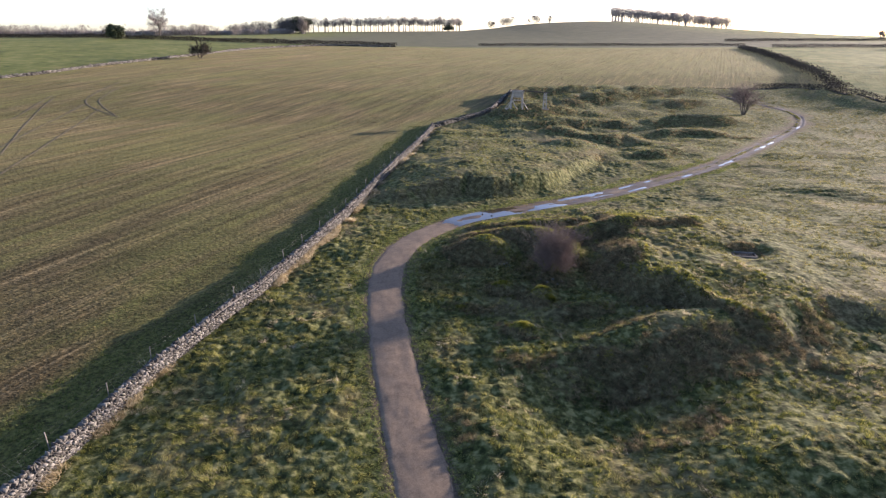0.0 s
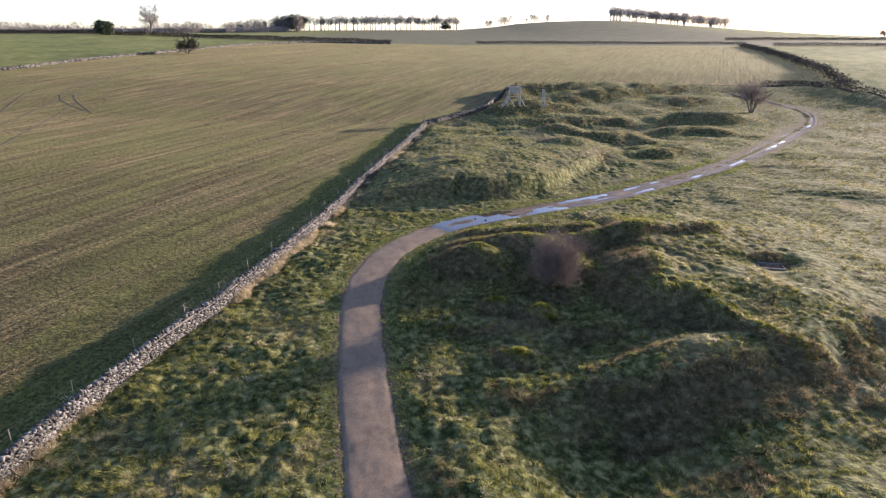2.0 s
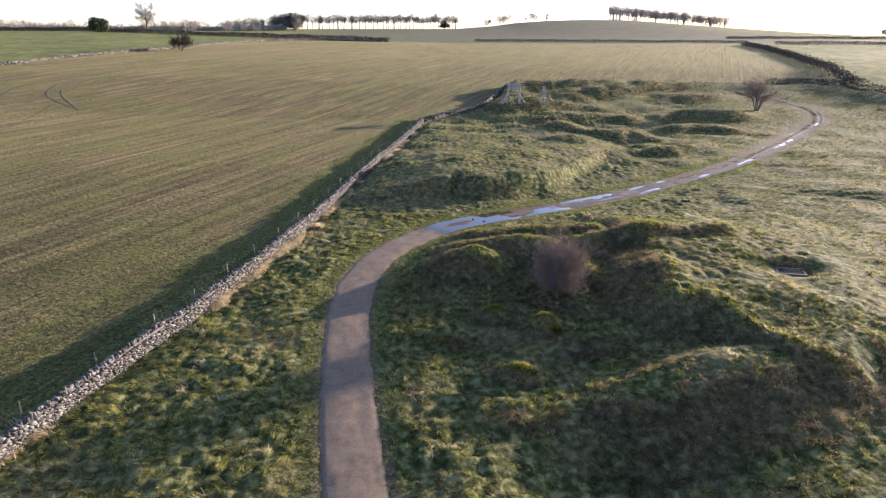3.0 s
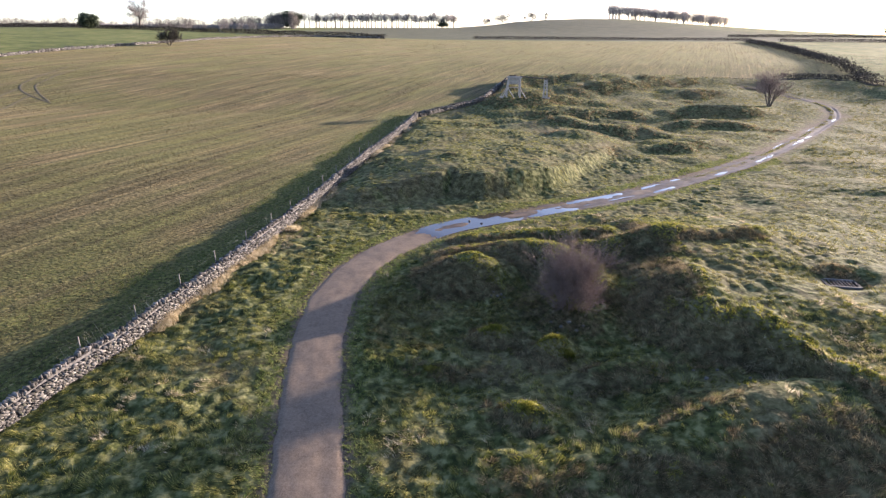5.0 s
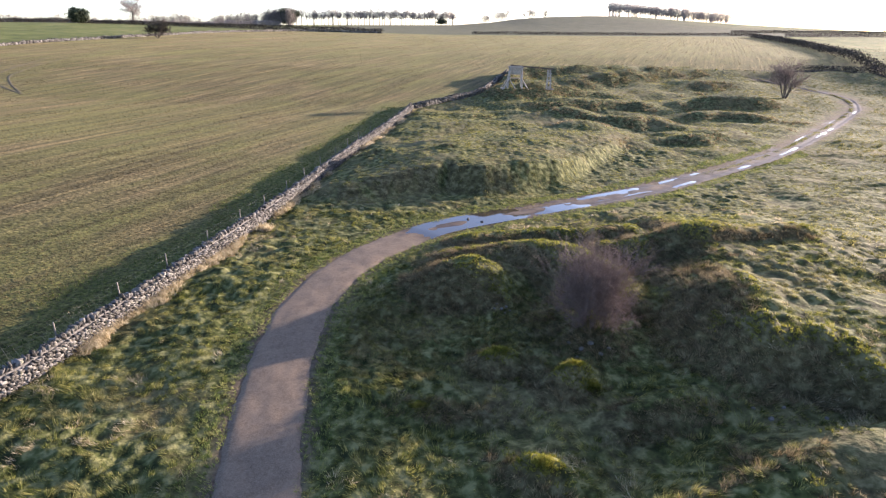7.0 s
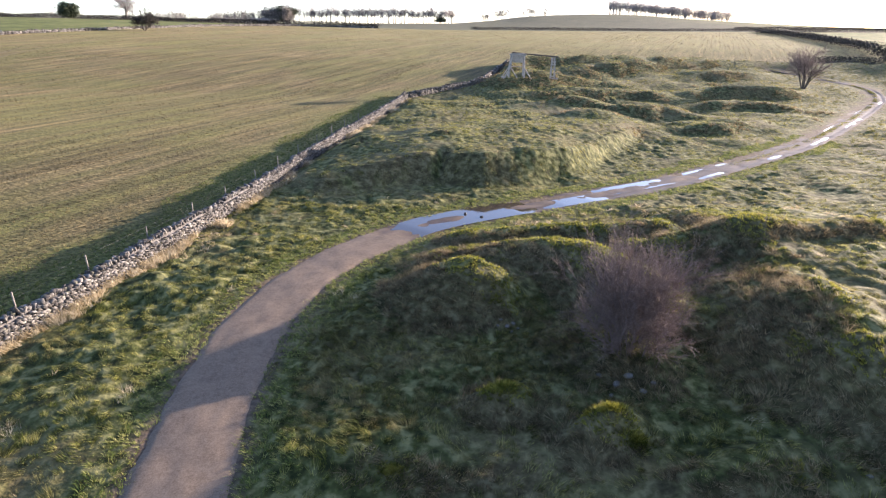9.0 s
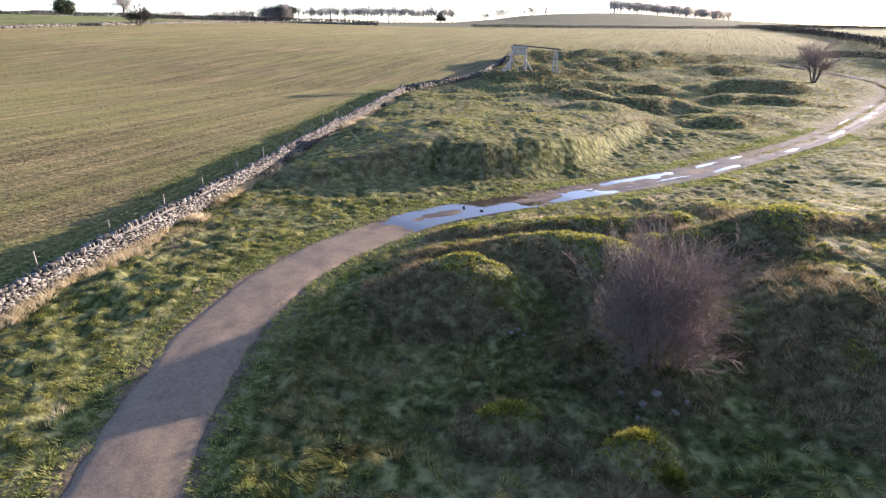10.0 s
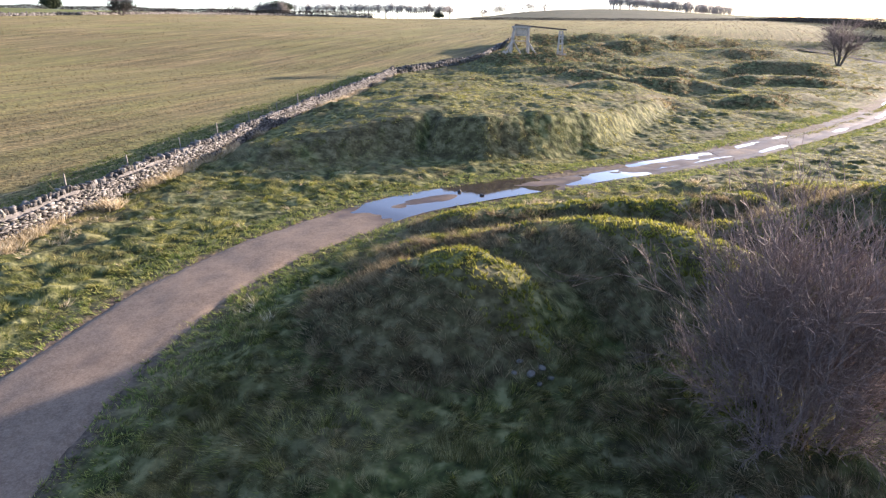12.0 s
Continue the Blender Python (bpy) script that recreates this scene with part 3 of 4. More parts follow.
out_field = smooth(-0.1, 0.6, side_of)
north = smooth(306, 314, fy)
stubble = out_field * (1 - beyond) * (1 - east) * (1 - north)
pasture = np.clip(beyond + east + north, 0, 1) * np.clip(out_field + north + east, 0, 1)
hill = north * smooth(-150, -60, fx) * (1 - smooth(260, 420, fx + 0.15 * fy)) * smooth(310, 330, fy)
headland = stubble * np.clip(smooth(6.5, 1.5, side_of + 1.5 * grain(fx, fy, 6, 21)) * (fy < 125) + 0.6 * smooth(9, 3, side_of) * smooth(60, 90, fy) * (fy < 130) + 0.6 * smooth(120, 210, fy) * smooth(-70, 50, fx + 12 * grain(fx, fy, 25, 24)), 0, 1)
way = np.abs(beside(fx, fy, TRACK)[0])
track_off = over_grid(way)
base = ground_z(X, Y, False)
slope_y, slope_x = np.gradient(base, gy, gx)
fall, off_sun = np.hypot(slope_x, slope_y).ravel(), (slope_x * 0.84 + slope_y * 0.54).ravel()
# flanks turned from the sun: withered grass with their shade painted in
withered_shade = 0.72 * smooth(0.16, 0.42, fall + 0.12 * grain(fx, fy, 1.6, 45) + 0.06 * grain(fx, fy, 0.5, 46)) * smooth(-0.02, 0.2, off_sun) * (1 - 0.45 * smooth(70, 95, fy)) * (side_of < -0.8) * (way > 2.4) * (fx > -6) * (fx < 66)
mud = smooth(1.9, 1.35, way + 0.2 * grain(fx, fy, 0.7, 31)) * (way < 5)
for name, values in (("stubble", stubble), ("pasture", pasture), ("headland", headland), ("mud", mud), ("hill", hill), ("withered_shade", withered_shade)):
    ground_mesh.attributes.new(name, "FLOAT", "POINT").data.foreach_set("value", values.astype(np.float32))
tagged(new("ground", ground_mesh), "rolling winter pasture, stubble field and grassed spoil heaps", "ground", kind="structure")


# ---------------------------------------------------------------- the track and its puddles
def track_frame(points):
    d = np.gradient(points, axis=0)
    d /= np.linalg.norm(d, axis=1)[:, None]
    return np.stack([-d[:, 1], d[:, 0]], 1)


fine_track = spline([tuple(p) for p in TRACK[::2]], 0.25)
across = track_frame(fine_track)
run = np.concatenate([[0], np.cumsum(np.hypot(*np.diff(fine_track, axis=0).T))])
half = np.interp(fine_track[:, 1], [10, 45, 58, 66, 90, 140], [1.36, 1.38, 1.42, 1.55, 1.5, 1.2])
lie_z = np.convolve(np.pad(ground_z(fine_track[:, 0], fine_track[:, 1], fine=False), 12, mode="edge"), np.ones(25) / 25, mode="valid")
wetness = smooth(55, 59.5, fine_track[:, 1])
ROWS_ACROSS = np.linspace(-1, 1, 25)
tv, wets = [], []
for u in ROWS_ACROSS:
    ragged = 1 + 0.07 * grain(run, run * 0 + u * 3, 0.9, 51) + 0.05 * grain(run, run * 0 + u * 9, 0.35, 52)
    px, py = fine_track[:, 0] + across[:, 0] * half * u * ragged, fine_track[:, 1] + across[:, 1] * half * u * ragged
    rut = np.exp(-((abs(u) - 0.52) / 0.2) ** 2) * (0.4 + 0.6 * wetness)
    dish = 0.045 * (1 - u * u) - 0.05 * smooth(0.86, 1.0, abs(u))
    bumps = 0.020 * grain(px, py, 0.9, 53) + 0.012 * grain(px, py, 0.3, 54) + (0.03 * grain(px * 0.6 + py * 0.3, py * 0.6, 2.0, 55)) * wetness
    tv.append(np.stack([px, py, lie_z + 0.005 + dish * (1 - 0.7 * wetness) + bumps - 0.055 * rut * wetness], 1))
    wets.append(wetness * (0.6 + 0.4 * rut))
tv = np.stack(tv, 1)
n, m = tv.shape[:2]
k = (np.arange(n - 1)[:, None] * m + np.arange(m - 1)[None]).ravel()
track_mesh = soup("track", tv.reshape(-1, 3), 4, np.stack([k, k + m, k + m + 1, k + 1], 1)[:, ::-1], GRAVEL)
track_mesh.polygons.foreach_set("use_smooth", [True] * len(track_mesh.polygons))
track_mesh.attributes.new("wet", "FLOAT", "POINT").data.foreach_set("value", np.stack(wets, 1).ravel().astype(np.float32))
tagged(new("path", track_mesh), "brown compacted gravel track, wet and rutted beyond its bend", "track", kind="structure")


def puddle(y0, y1, u0, u1, level):
    """A sheet of water that fills the low places of the track between two points."""
    rows = np.where((fine_track[:, 1] > y0) & (fine_track[:, 1] < y1))[0]
    us = np.linspace(u0, u1, 9)
    ends = np.minimum(1, np.minimum(np.arange(len(rows)), np.arange(len(rows))[::-1]) / 6.0)
    v = np.stack([np.stack([fine_track[rows, 0] + across[rows, 0] * half[rows] * u, fine_track[rows, 1] + across[rows, 1] * half[rows] * u,
                            lie_z[rows] + level - 0.05 * (1 - ends)], 1) for u in us], 1)
    n, m = v.shape[:2]
    k = (np.arange(n - 1)[:, None] * m + np.arange(m - 1)[None]).ravel()
    ob = new("puddle", soup("puddle", v.reshape(-1, 3), 4, np.stack([k, k + m, k + m + 1, k + 1], 1)[:, ::-1], WATER))
    return tagged(ob, "shallow rain puddle standing in the ruts of the track", "puddle", "puddles on the track", "structure")


puddle(56.8, 63.0, -0.95, 0.95, 0.022)
puddle(63.2, 66.2, -0.8, 0.2, 0.004)
puddle(66.0, 71.0, -0.35, 0.75, 0.002)
puddle(71.6, 78.0, 0.38, 0.72, -0.016)
puddle(72.0, 75.4, -0.72, -0.40, -0.012)
puddle(79.5, 83.0, -0.72, -0.36, -0.014)
puddle(82.5, 88.0, 0.36, 0.72, -0.020)
puddle(86.0, 92.0, -0.72, -0.36, -0.018)
puddle(94.0, 101.0, 0.34, 0.74, -0.016)
puddle(97.0, 107.0, -0.74, -0.34, -0.018)
puddle(108.0, 114.0, 0.34, 0.74, -0.016)
puddle(117.0, 121.0, -0.6, -0.3, -0.016)


# ---------------------------------------------------------------- dry stone walls
def stone_shape(rng, rough=0.32):
    """A rough block about 1 across, as 8 corners with its top and face chipped."""
    c = np.array([(x, y, z) for z in (-0.5, 0.5) for y in (-0.5, 0.5) for x in (-0.5, 0.5)])
    c = c * (1 + rng.uniform(-rough, rough, (8, 3)))
    mid = np.array([(0, 0, 0.5 + rng.uniform(0.0, 0.07)), (0.0, -0.5 - rng.uniform(0.0, 0.07), 0), (0, 0.5 + rng.uniform(0.0, 0.07), 0)])
    return np.vstack([c, mid])


BLOCK_FACES = np.array([(0, 2, 3), (0, 3, 1), (0, 4, 6), (0, 6, 2), (1, 3, 7), (1, 7, 5), (4, 5, 8), (5, 7, 8), (7, 6, 8), (6, 4, 8),
                        (0, 1, 9), (1, 5, 9), (5, 4, 9), (4, 0, 9), (2, 6, 10), (6, 7, 10), (7, 3, 10), (3, 2, 10)])


def place_stones(line, high, seed, face=0.30, cope=0.15, course=0.125, both=True):
    """Where the stones of a wall lie: (place along, matrix)."""
    rng = np.random.default_rng(seed)
    run = np.concatenate([[0], np.cumsum(np.hypot(*np.diff(line[:, :2], axis=0).T))])
    out = []
    at = lambda s: (np.interp(s, run, line[:, 0]), np.interp(s, run, line[:, 1]))
    top = lambda s: high * (1 + 0.16 * float(grain(np.array([s]), np.array([seed * 3.1]), 3.5, 61)[0]) + 0.09 * float(grain(np.array([s]), np.array([seed * 1.1]), 1.0, 62)[0]))
    fine_face, fine_course = face, course
    for sign in ((-1, 1) if both else (-1,)):
        face, course = (fine_face, fine_course) if sign < 0 else (fine_face * 2.0, fine_course * 2.0)
        z = 0.0
        while z < high * 0.8:
            s = rng.uniform(0, face)
            while s < run[-1]:
                w = face * rng.uniform(0.55, 1.6)
                if z + course < top(s):
                    out.append((s, sign * (0.30 - 0.12 * z / high) + rng.normal(0, 0.03), z + course / 2 + rng.normal(0, 0.012), rng.normal(0, 8), rng.normal(0, 11), rng.normal(0, 12), w * 0.92, 0.22, course * rng.uniform(0.7, 1.25)))
                s += w
            z += course
    s = 0.0
    while s < run[-1]:
        w = cope * rng.uniform(0.35, 1.5)
        out.append((s, rng.normal(0, 0.05), top(s) * 0.95 + rng.normal(0.02, 0.045), rng.normal(0, 10), rng.normal(16, 24), rng.normal(0, 22), w, rng.uniform(0.16, 0.36), rng.uniform(0.10, 0.26)))
        s += w
    s0 = np.array([o[0] for o in out])
    px, py = np.interp(s0, run, line[:, 0]), np.interp(s0, run, line[:, 1])
    qx, qy = np.interp(s0 + 0.5, run, line[:, 0]) - np.interp(s0 - 0.5, run, line[:, 0]), np.interp(s0 + 0.5, run, line[:, 1]) - np.interp(s0 - 0.5, run, line[:, 1])
    ang = np.arctan2(qy, qx)
    base = turf_z(px, py) - 0.05
    res = []
    for o, x, y, a, b in zip(out, px, py, ang, base):
        m = Matrix.Translation((x - math.sin(a) * o[1], y + math.cos(a) * o[1], b + o[2])) @ Euler((radians(o[3]), radians(o[4]), a + radians(o[5]))).to_matrix().to_4x4() @ Matrix.Diagonal((o[6], o[7], o[8], 1))
        res.append((y, m))
    return res, run, top


def wall_core(line, run, top, width=0.25):
    s = np.arange(0, run[-1], 0.5)
    px, py = np.interp(s, run, line[:, 0]), np.interp(s, run, line[:, 1])
    d = np.stack([np.gradient(px), np.gradient(py)], 1)
    d /= np.linalg.norm(d, axis=1)[:, None]
    b = turf_z(px, py) - 0.05
    h = np.array([top(v) for v in s])
    rings = []
    for off, zz in ((-width, -0.3), (-width * 0.62, 0.9), (width * 0.62, 0.9), (width, -0.3)):
        rings.append(np.stack([px - d[:, 1] * off, py + d[:, 0] * off, b + (h * zz if zz > 0 else zz)], 1))
    v = np.stack(rings, 1)
    n = len(s)
    faces = [(i * 4 + j, i * 4 + j + 1, i * 4 + j + 5, i * 4 + j + 4) for i in range(n - 1) for j in range(3)] + [(0, 1, 2, 3), (n * 4 - 1, n * 4 - 2, n * 4 - 3, n * 4 - 4)]
    return v.reshape(-1, 3), faces


def stones_joined(name, placed, seed, mat):
    rng = np.random.default_rng(seed)
    shapes = [stone_shape(rng) for _ in range(16)]
    vs, fs = [], []
    for i, (_, m) in enumerate(placed):
        a = np.array(m)
        c = shapes[rng.integers(16)]
        vs.append(c @ a[:3, :3].T + a[:3, 3])
        fs.append(BLOCK_FACES + i * 11)
    return soup(name, np.vstack(vs), 3, np.vstack(fs), mat)


def stone_wall(name, label, line, high, seed, stretch=None, mat=LIMESTONE_HEAP, **kw):
    wall = empty(name)
    placed, run, top = place_stones(line, high, seed, **kw)
    v, f = wall_core(line, run, top)
    part("hearting", mesh_of("hearting", v, f, HEARTING), wall)
    near = []
    if stretch:
        near = [p for p in placed if stretch[0] < p[0] < stretch[1]]
        placed = [p for p in placed if not stretch[0] < p[0] < stretch[1]]
    tagged(part("stonework", stones_joined("stonework", placed, seed + 1, mat), wall), kind="stuff")
    tagged(wall, label, "stone wall", kind="structure")
    return wall, near


main_wall, near_stones = stone_wall("wall_west", "weathered grey limestone dry stone wall with upright coping along the field", WALL, 0.86, 5, (52.0, 55.4), face=0.16, cope=0.07, course=0.065)
stone_wall("wall_east", "dark dry stone wall climbing to the old workings", WALL_EAST, 0.8, 6, mat=DARK_STONE, face=0.42, cope=0.25, course=0.17)
stone_wall("wall_north", "pale dry stone wall running up beside the timber frame", WALL_NORTH, 0.85, 7, face=0.42, cope=0.25, course=0.17)
# dark stones here stand in for the shaded edge of the bank
stone_wall("wall_back", "low dark stone row for the shaded bank between workings and far stubble", WALL_BACK, 0.3, 8, mat=DARK_STONE, face=0.6, cope=0.4, course=0.22)
stone_wall("wall_far", "light limestone field wall beside green pasture", FAR_WALL[14:], 0.7, 9, face=0.8, cope=0.5, course=0.3, both=False)


# ---------------------------------------------------------------- wire fence on the field side of the wall
def fence():
    thing = empty("wire_fence")
    rng = np.random.default_rng(41)
    d = track_frame(WALL[:, :2])
    run = np.concatenate([[0], np.cumsum(np.hypot(*np.diff(WALL, axis=0).T))])
    tops, s = [], 1.0
    while s < run[-1] - 20:
        x, y = np.interp(s, run, WALL[:, 0]), np.interp(s, run, WALL[:, 1])
        ox, oy = np.interp(s, run, d[:, 0]), np.interp(s, run, d[:, 1])
        x, y = x + ox * 0.62, y + oy * 0.62
        z = gz(x, y)
        top = Vector((x + rng.normal(0, 0.04), y + rng.normal(0, 0.04), z + 1.32 + rng.normal(0, 0.05)))
        part("post", beam("post", (x, y, z - 0.2), top, 0.055, 0.05, POST_WOOD, 0.008), thing)
        tops.append(((x, y, z), top))
        s += rng.uniform(3.6, 4.4)
    for share in (0.97, 0.78):
        rods = []
        for (f0, t0), (f1, t1) in zip(tops[:-1], tops[1:]):
            p, q = Vector(f0).lerp(t0, share), Vector(f1).lerp(t1, share)
            mid = (p + q) / 2 - Vector((0, 0, 0.02))
            rods += [(*p, *mid, 0.002, 0.002), (*mid, *q, 0.002, 0.002)]
        v, f = tubes(rods, 3)
        part("wire", soup("wire", v, 4, f, STEEL), thing)
    tagged(thing, "post and wire fence close behind the stone wall", "fence")


fence()


# ---------------------------------------------------------------- timber frame of the old winding gear
def winding_frame():
    x0, y0, x1, y1 = 14.1, 123.6, 21.0, 124.2
    z0, z1 = gz(x0, y0), gz(x1, y1)
    thing = empty("winding_frame")
    top, wide = z0 + 3.35, 2.1
    for dx, dy in ((0.0, -0.75), (wide, -0.75), (0.0, 0.85), (wide, 0.85)):
        part("post", beam("post", (x0 + dx + (-0.3 if dx < 1 else 0.1), y0 + dy, gz(x0 + dx, y0 + dy) - 0.2), (x0 + dx + (0.2 if dx < 1 else 0.0), y0 + dy * 0.8, top), 0.22, 0.22, TIMBER), thing)
    for a, b in (((-0.05, -0.85, 1.6), (1.1, -1.0)), ((wide, -0.8, 1.5), (wide + 1.2, -1.1)), ((-0.05, -0.85, 1.5), (-1.15, -1.2)), ((-0.05, 0.9, 1.5), (-1.1, 1.2)), ((wide, 0.9, 1.5), (wide + 1.1, 1.2))):
        p = (x0 + a[0], y0 + a[1], z0 + a[2])
        q = (x0 + b[0], y0 + b[1], gz(x0 + b[0], y0 + b[1]) - 0.05)
        part("brace", beam("brace", p, q, 0.16, 0.15, TIMBER), thing)
    for dy in (-0.6, 0.7):
        part("crossbeam", beam("crossbeam", (x0 - 0.1, y0 + dy, top + 0.04), (x0 + wide + 0.3, y0 + dy, top - 0.04), 0.22, 0.24, TIMBER), thing)
    part("rail", beam("rail", (x0 - 0.05, y0 + 0.72, z0 + 1.55), (x0 + wide, y0 + 0.72, z0 + 1.5), 0.14, 0.14, TIMBER), thing)
    for k in range(5):
        yy = y0 - 0.62 + k * 0.3
        part("plank", beam("plank", (x0 + 0.15, yy, top + 0.19 - 0.01 * k), (x0 + wide + 0.1, yy, top + 0.17), 0.26, 0.05, TIMBER, 0.008), thing)
    for k in range(4):
        part("board", beam("board", (x0 + 0.3, y0 - 0.45, top - 0.18 - 0.28 * k), (x0 + wide - 0.1, y0 - 0.45, top - 0.2 - 0.28 * k), 0.05, 0.26, TIMBER, 0.008), thing)
    # dark bark colour gives this beam the tone of its shaded side
    part("top_beam", beam("top_beam", (x0 + 0.2, y0 - 0.1, top + 0.32), (x1 + 0.75, y1, z1 + 3.35), 0.18, 0.2, BARK), thing)
    for dx in (-0.2, 0.24):
        part("post", beam("post", (x1 + dx * 1.6, y1, z1 - 0.2), (x1 + dx * 0.8, y1, z1 + 3.25), 0.22, 0.24, TIMBER), thing)
    for h in (0.4, 1.5, 2.2, 2.6):
        part("rail", beam("rail", (x1 - 0.36, y1 - 0.14, z1 + h), (x1 + 0.42, y1 - 0.14, z1 + h), 0.1, 0.2, TIMBER), thing)
    part("sill_beam", beam("sill_beam", (x1 - 0.75, y1 - 0.2, z1 + 0.08), (x1 + 0.9, y1 - 0.2, z1 + 0.06), 0.24, 0.22, TIMBER), thing)
    part("sill_beam", beam("sill_beam", (x0 - 1.5, y0 - 1.1, z0 + 0.06), (x0 - 0.7, y0 - 1.1, z0 + 0.06), 0.24, 0.22, TIMBER), thing)
    tagged(thing, "weathered grey timber winding frame with long top beam on a rise", "timber frame")


winding_frame()


# ---------------------------------------------------------------- shrubs and trees
def thorn(x, y, seed, height, stems, fan, kids, thin, label, name="bare_shrub", bark=BARK, twig=TWIG, girth=0.035, stem=0.62, spread=0.62, droop=0.05, foot=0.0, low=0.35, skirt=0):
    thing = empty(name, pose(x, y, gz(x, y), 0, 0, seed * 37))
    rods = bare_tree(seed, height, girth, kids, spread, droop, thin, stem, stems, fan, foot, low)
    if skirt:
        rods += [(min(lv, len(kids) - 2), r) for lv, r in bare_tree(seed + 1, height * 0.5, girth * 0.7, kids, spread, droop, thin, stem, skirt, 1.1, foot * 1.25, low)]
    tree_parts(thing, rods, bark, twig, len(kids) - 1, "stem")
    return tagged(thing, label, "shrub")


thorn(9.0, 43.7, 3, 5.0, 64, 0.30, (0, 4, 5, 6), 0.0036, "leafless reddish-brown thorn shrub with dense fine twigs", girth=0.014, bark=TWIG, foot=0.75, stem=0.46, spread=0.6, low=0.0, skirt=28)
thorn(64.6, 128.6, 4, 8.8, 8, 0.6, (0, 5, 6, 7), 0.014, "bare many-stemmed hawthorn beside the far track", girth=0.13, stem=0.5, twig=TWIG, name="hawthorn_tree", spread=0.95)
thorn(-82.5, 209.5, 6, 7.0, 8, 0.8, (0, 5, 6, 7), 0.03, "dark bare thorn bush growing by the field wall", girth=0.12, stem=0.5, twig=HEDGE, spread=0.85)


def far_tree(x, y, seed, height, kids, label, name="bare_tree", spread=0.75, thin=0.05, stem=0.5, girth=None, twig=HAZED_TWIG, droop=0.12):
    thing = empty(name, pose(x, y, gz(x, y)))
    rods = bare_tree(seed, height, girth or height * 0.022, kids, spread, droop, thin, stem)
    tree_parts(thing, rods, BARK, twig, len(kids) - 1)
    return tagged(thing, label, "tree")


far_tree(-192, 422, 11, 25.0, (0, 5, 6, 7, 9), "tall solitary leafless ash tree on the skyline", thin=0.05, spread=1.3, stem=0.43, droop=0.08)


def leafy_crown(seed, rx, ry, rz, count, size, lift):
    """Many small leaf sprays in uneven clumps."""
    rng = np.random.default_rng(seed)
    clumps = rng.normal(0, 1, (26, 3))
    clumps /= np.linalg.norm(clumps, axis=1)[:, None]
    clumps *= rng.uniform(0.35, 0.85, (26, 1))
    c = clumps[rng.integers(26, size=count)] + rng.normal(0, 0.17, (count, 3))
    c = c * (rx, ry, rz) + (0, 0, lift)
    c[:, 2] = np.maximum(c[:, 2], 0.3)
    a, b = rng.normal(0, size, (count, 3)), rng.normal(0, size, (count, 3))
    v = np.stack([c, c + a, c + b], 1).reshape(-1, 3)
    return v, np.arange(count * 3).reshape(-1, 3)


def evergreen(x, y, seed, w, h, label):
    thing = empty("evergreen_tree", pose(x, y, gz(x, y)))
    v, f = tubes([(0, 0, -0.3, 0, 0, h * 0.6, 0.35, 0.15)] + [(0, 0, h * 0.3, math.cos(k) * w * 0.6, math.sin(k) * w * 0.6, h * 0.7, 0.15, 0.05) for k in range(6)], 6)
    part("trunk", soup("trunk", v, 4, f, BARK), thing)
    v, f = leafy_crown(seed, w, w * 0.9, h * 0.52, 4200 if w < 10 else 9500, 0.45 if w < 10 else 0.6, h * 0.55)
    part("crown", soup("crown", v, 3, f, EVERGREEN), thing)
    return tagged(thing, label, "tree")


evergreen(-170.5, 324, 21, 5.2, 7.2, "dark rounded evergreen tree beside the field wall")
evergreen(-157, 690, 22, 13.0, 16.5, "large dark evergreen clump at the end of the tree row")
evergreen(6, 797, 23, 7.0, 8.5, "dark evergreen bush among the row of trees")

# the row of tall bare trees on the skyline
row_kinds = [(seed, feathery(seed, 16.0, 4.6, 0.40, 560, 1.8, 0.06)) for seed in (31, 32, 33, 34)]
row_models = []
for seed, rods in row_kinds:
    thing = empty("bare_tree", pose(-2000 + seed, -350, -60))
    tree_parts(thing, rods, BARK, HAZED_TWIG, 3)
    row_models.append(tagged(thing, "tall slender leafless tree standing in a skyline row", "tree", "row of skyline trees"))
rng = np.random.default_rng(8)
first = {}
for i in range(50):
    u = i / 49
    x, y = -148 + 172 * u + rng.normal(0, 1.2), 728 + 80 * u + rng.normal(0, 3)
    j = int(rng.integers(4))
    m = pose(x, y, gz(x, y) - 0.3, 0, 0, rng.uniform(0, 360)) @ Matrix.Scale(rng.uniform(0.85, 1.12), 4)
    if j not in first:
        first[j] = row_models[j]
        row_models[j].matrix_basis = m
    else:
        ob = copy_thing(row_models[j], m)
        ob.matrix_basis = m


def hill_tree(x, y, seed, height, wide, label):
    thing = empty("bare_tree", pose(x, y, gz(x, y) - 0.3))
    tree_parts(thing, feathery(seed, height, wide, 0.12, int(95 * wide), 1.8, 0.13), BARK, GREY_TWIG, 3)
    return tagged(thing, label, "tree")


def woods(name, label, spots, seed, height, thin, wide=3.4, foot=0.3, twigs=150, mat=HAZED_TWIG):
    """A far wood: many bare trees in one mesh."""
    rng = np.random.default_rng(seed)
    models = []
    for k in range(5):
        rods = [r for _, r in feathery(seed * 7 + k, height, wide, foot, twigs, 1.7, thin)]
        models.append(tubes(rods, 3))
    vs, fs, n = [], [], 0
    for x, y, s in spots:
        v, f = models[rng.integers(5)]
        a = rng.uniform(0, 2 * math.pi)
        c, q = math.cos(a) * s, math.sin(a) * s
        w = np.stack([v[:, 0] * c - v[:, 1] * q + x, v[:, 0] * q + v[:, 1] * c + y, v[:, 2] * s + gz(x, y) - 0.3], 1)
        vs.append(w)
        fs.append(f + n)
        n += len(w)
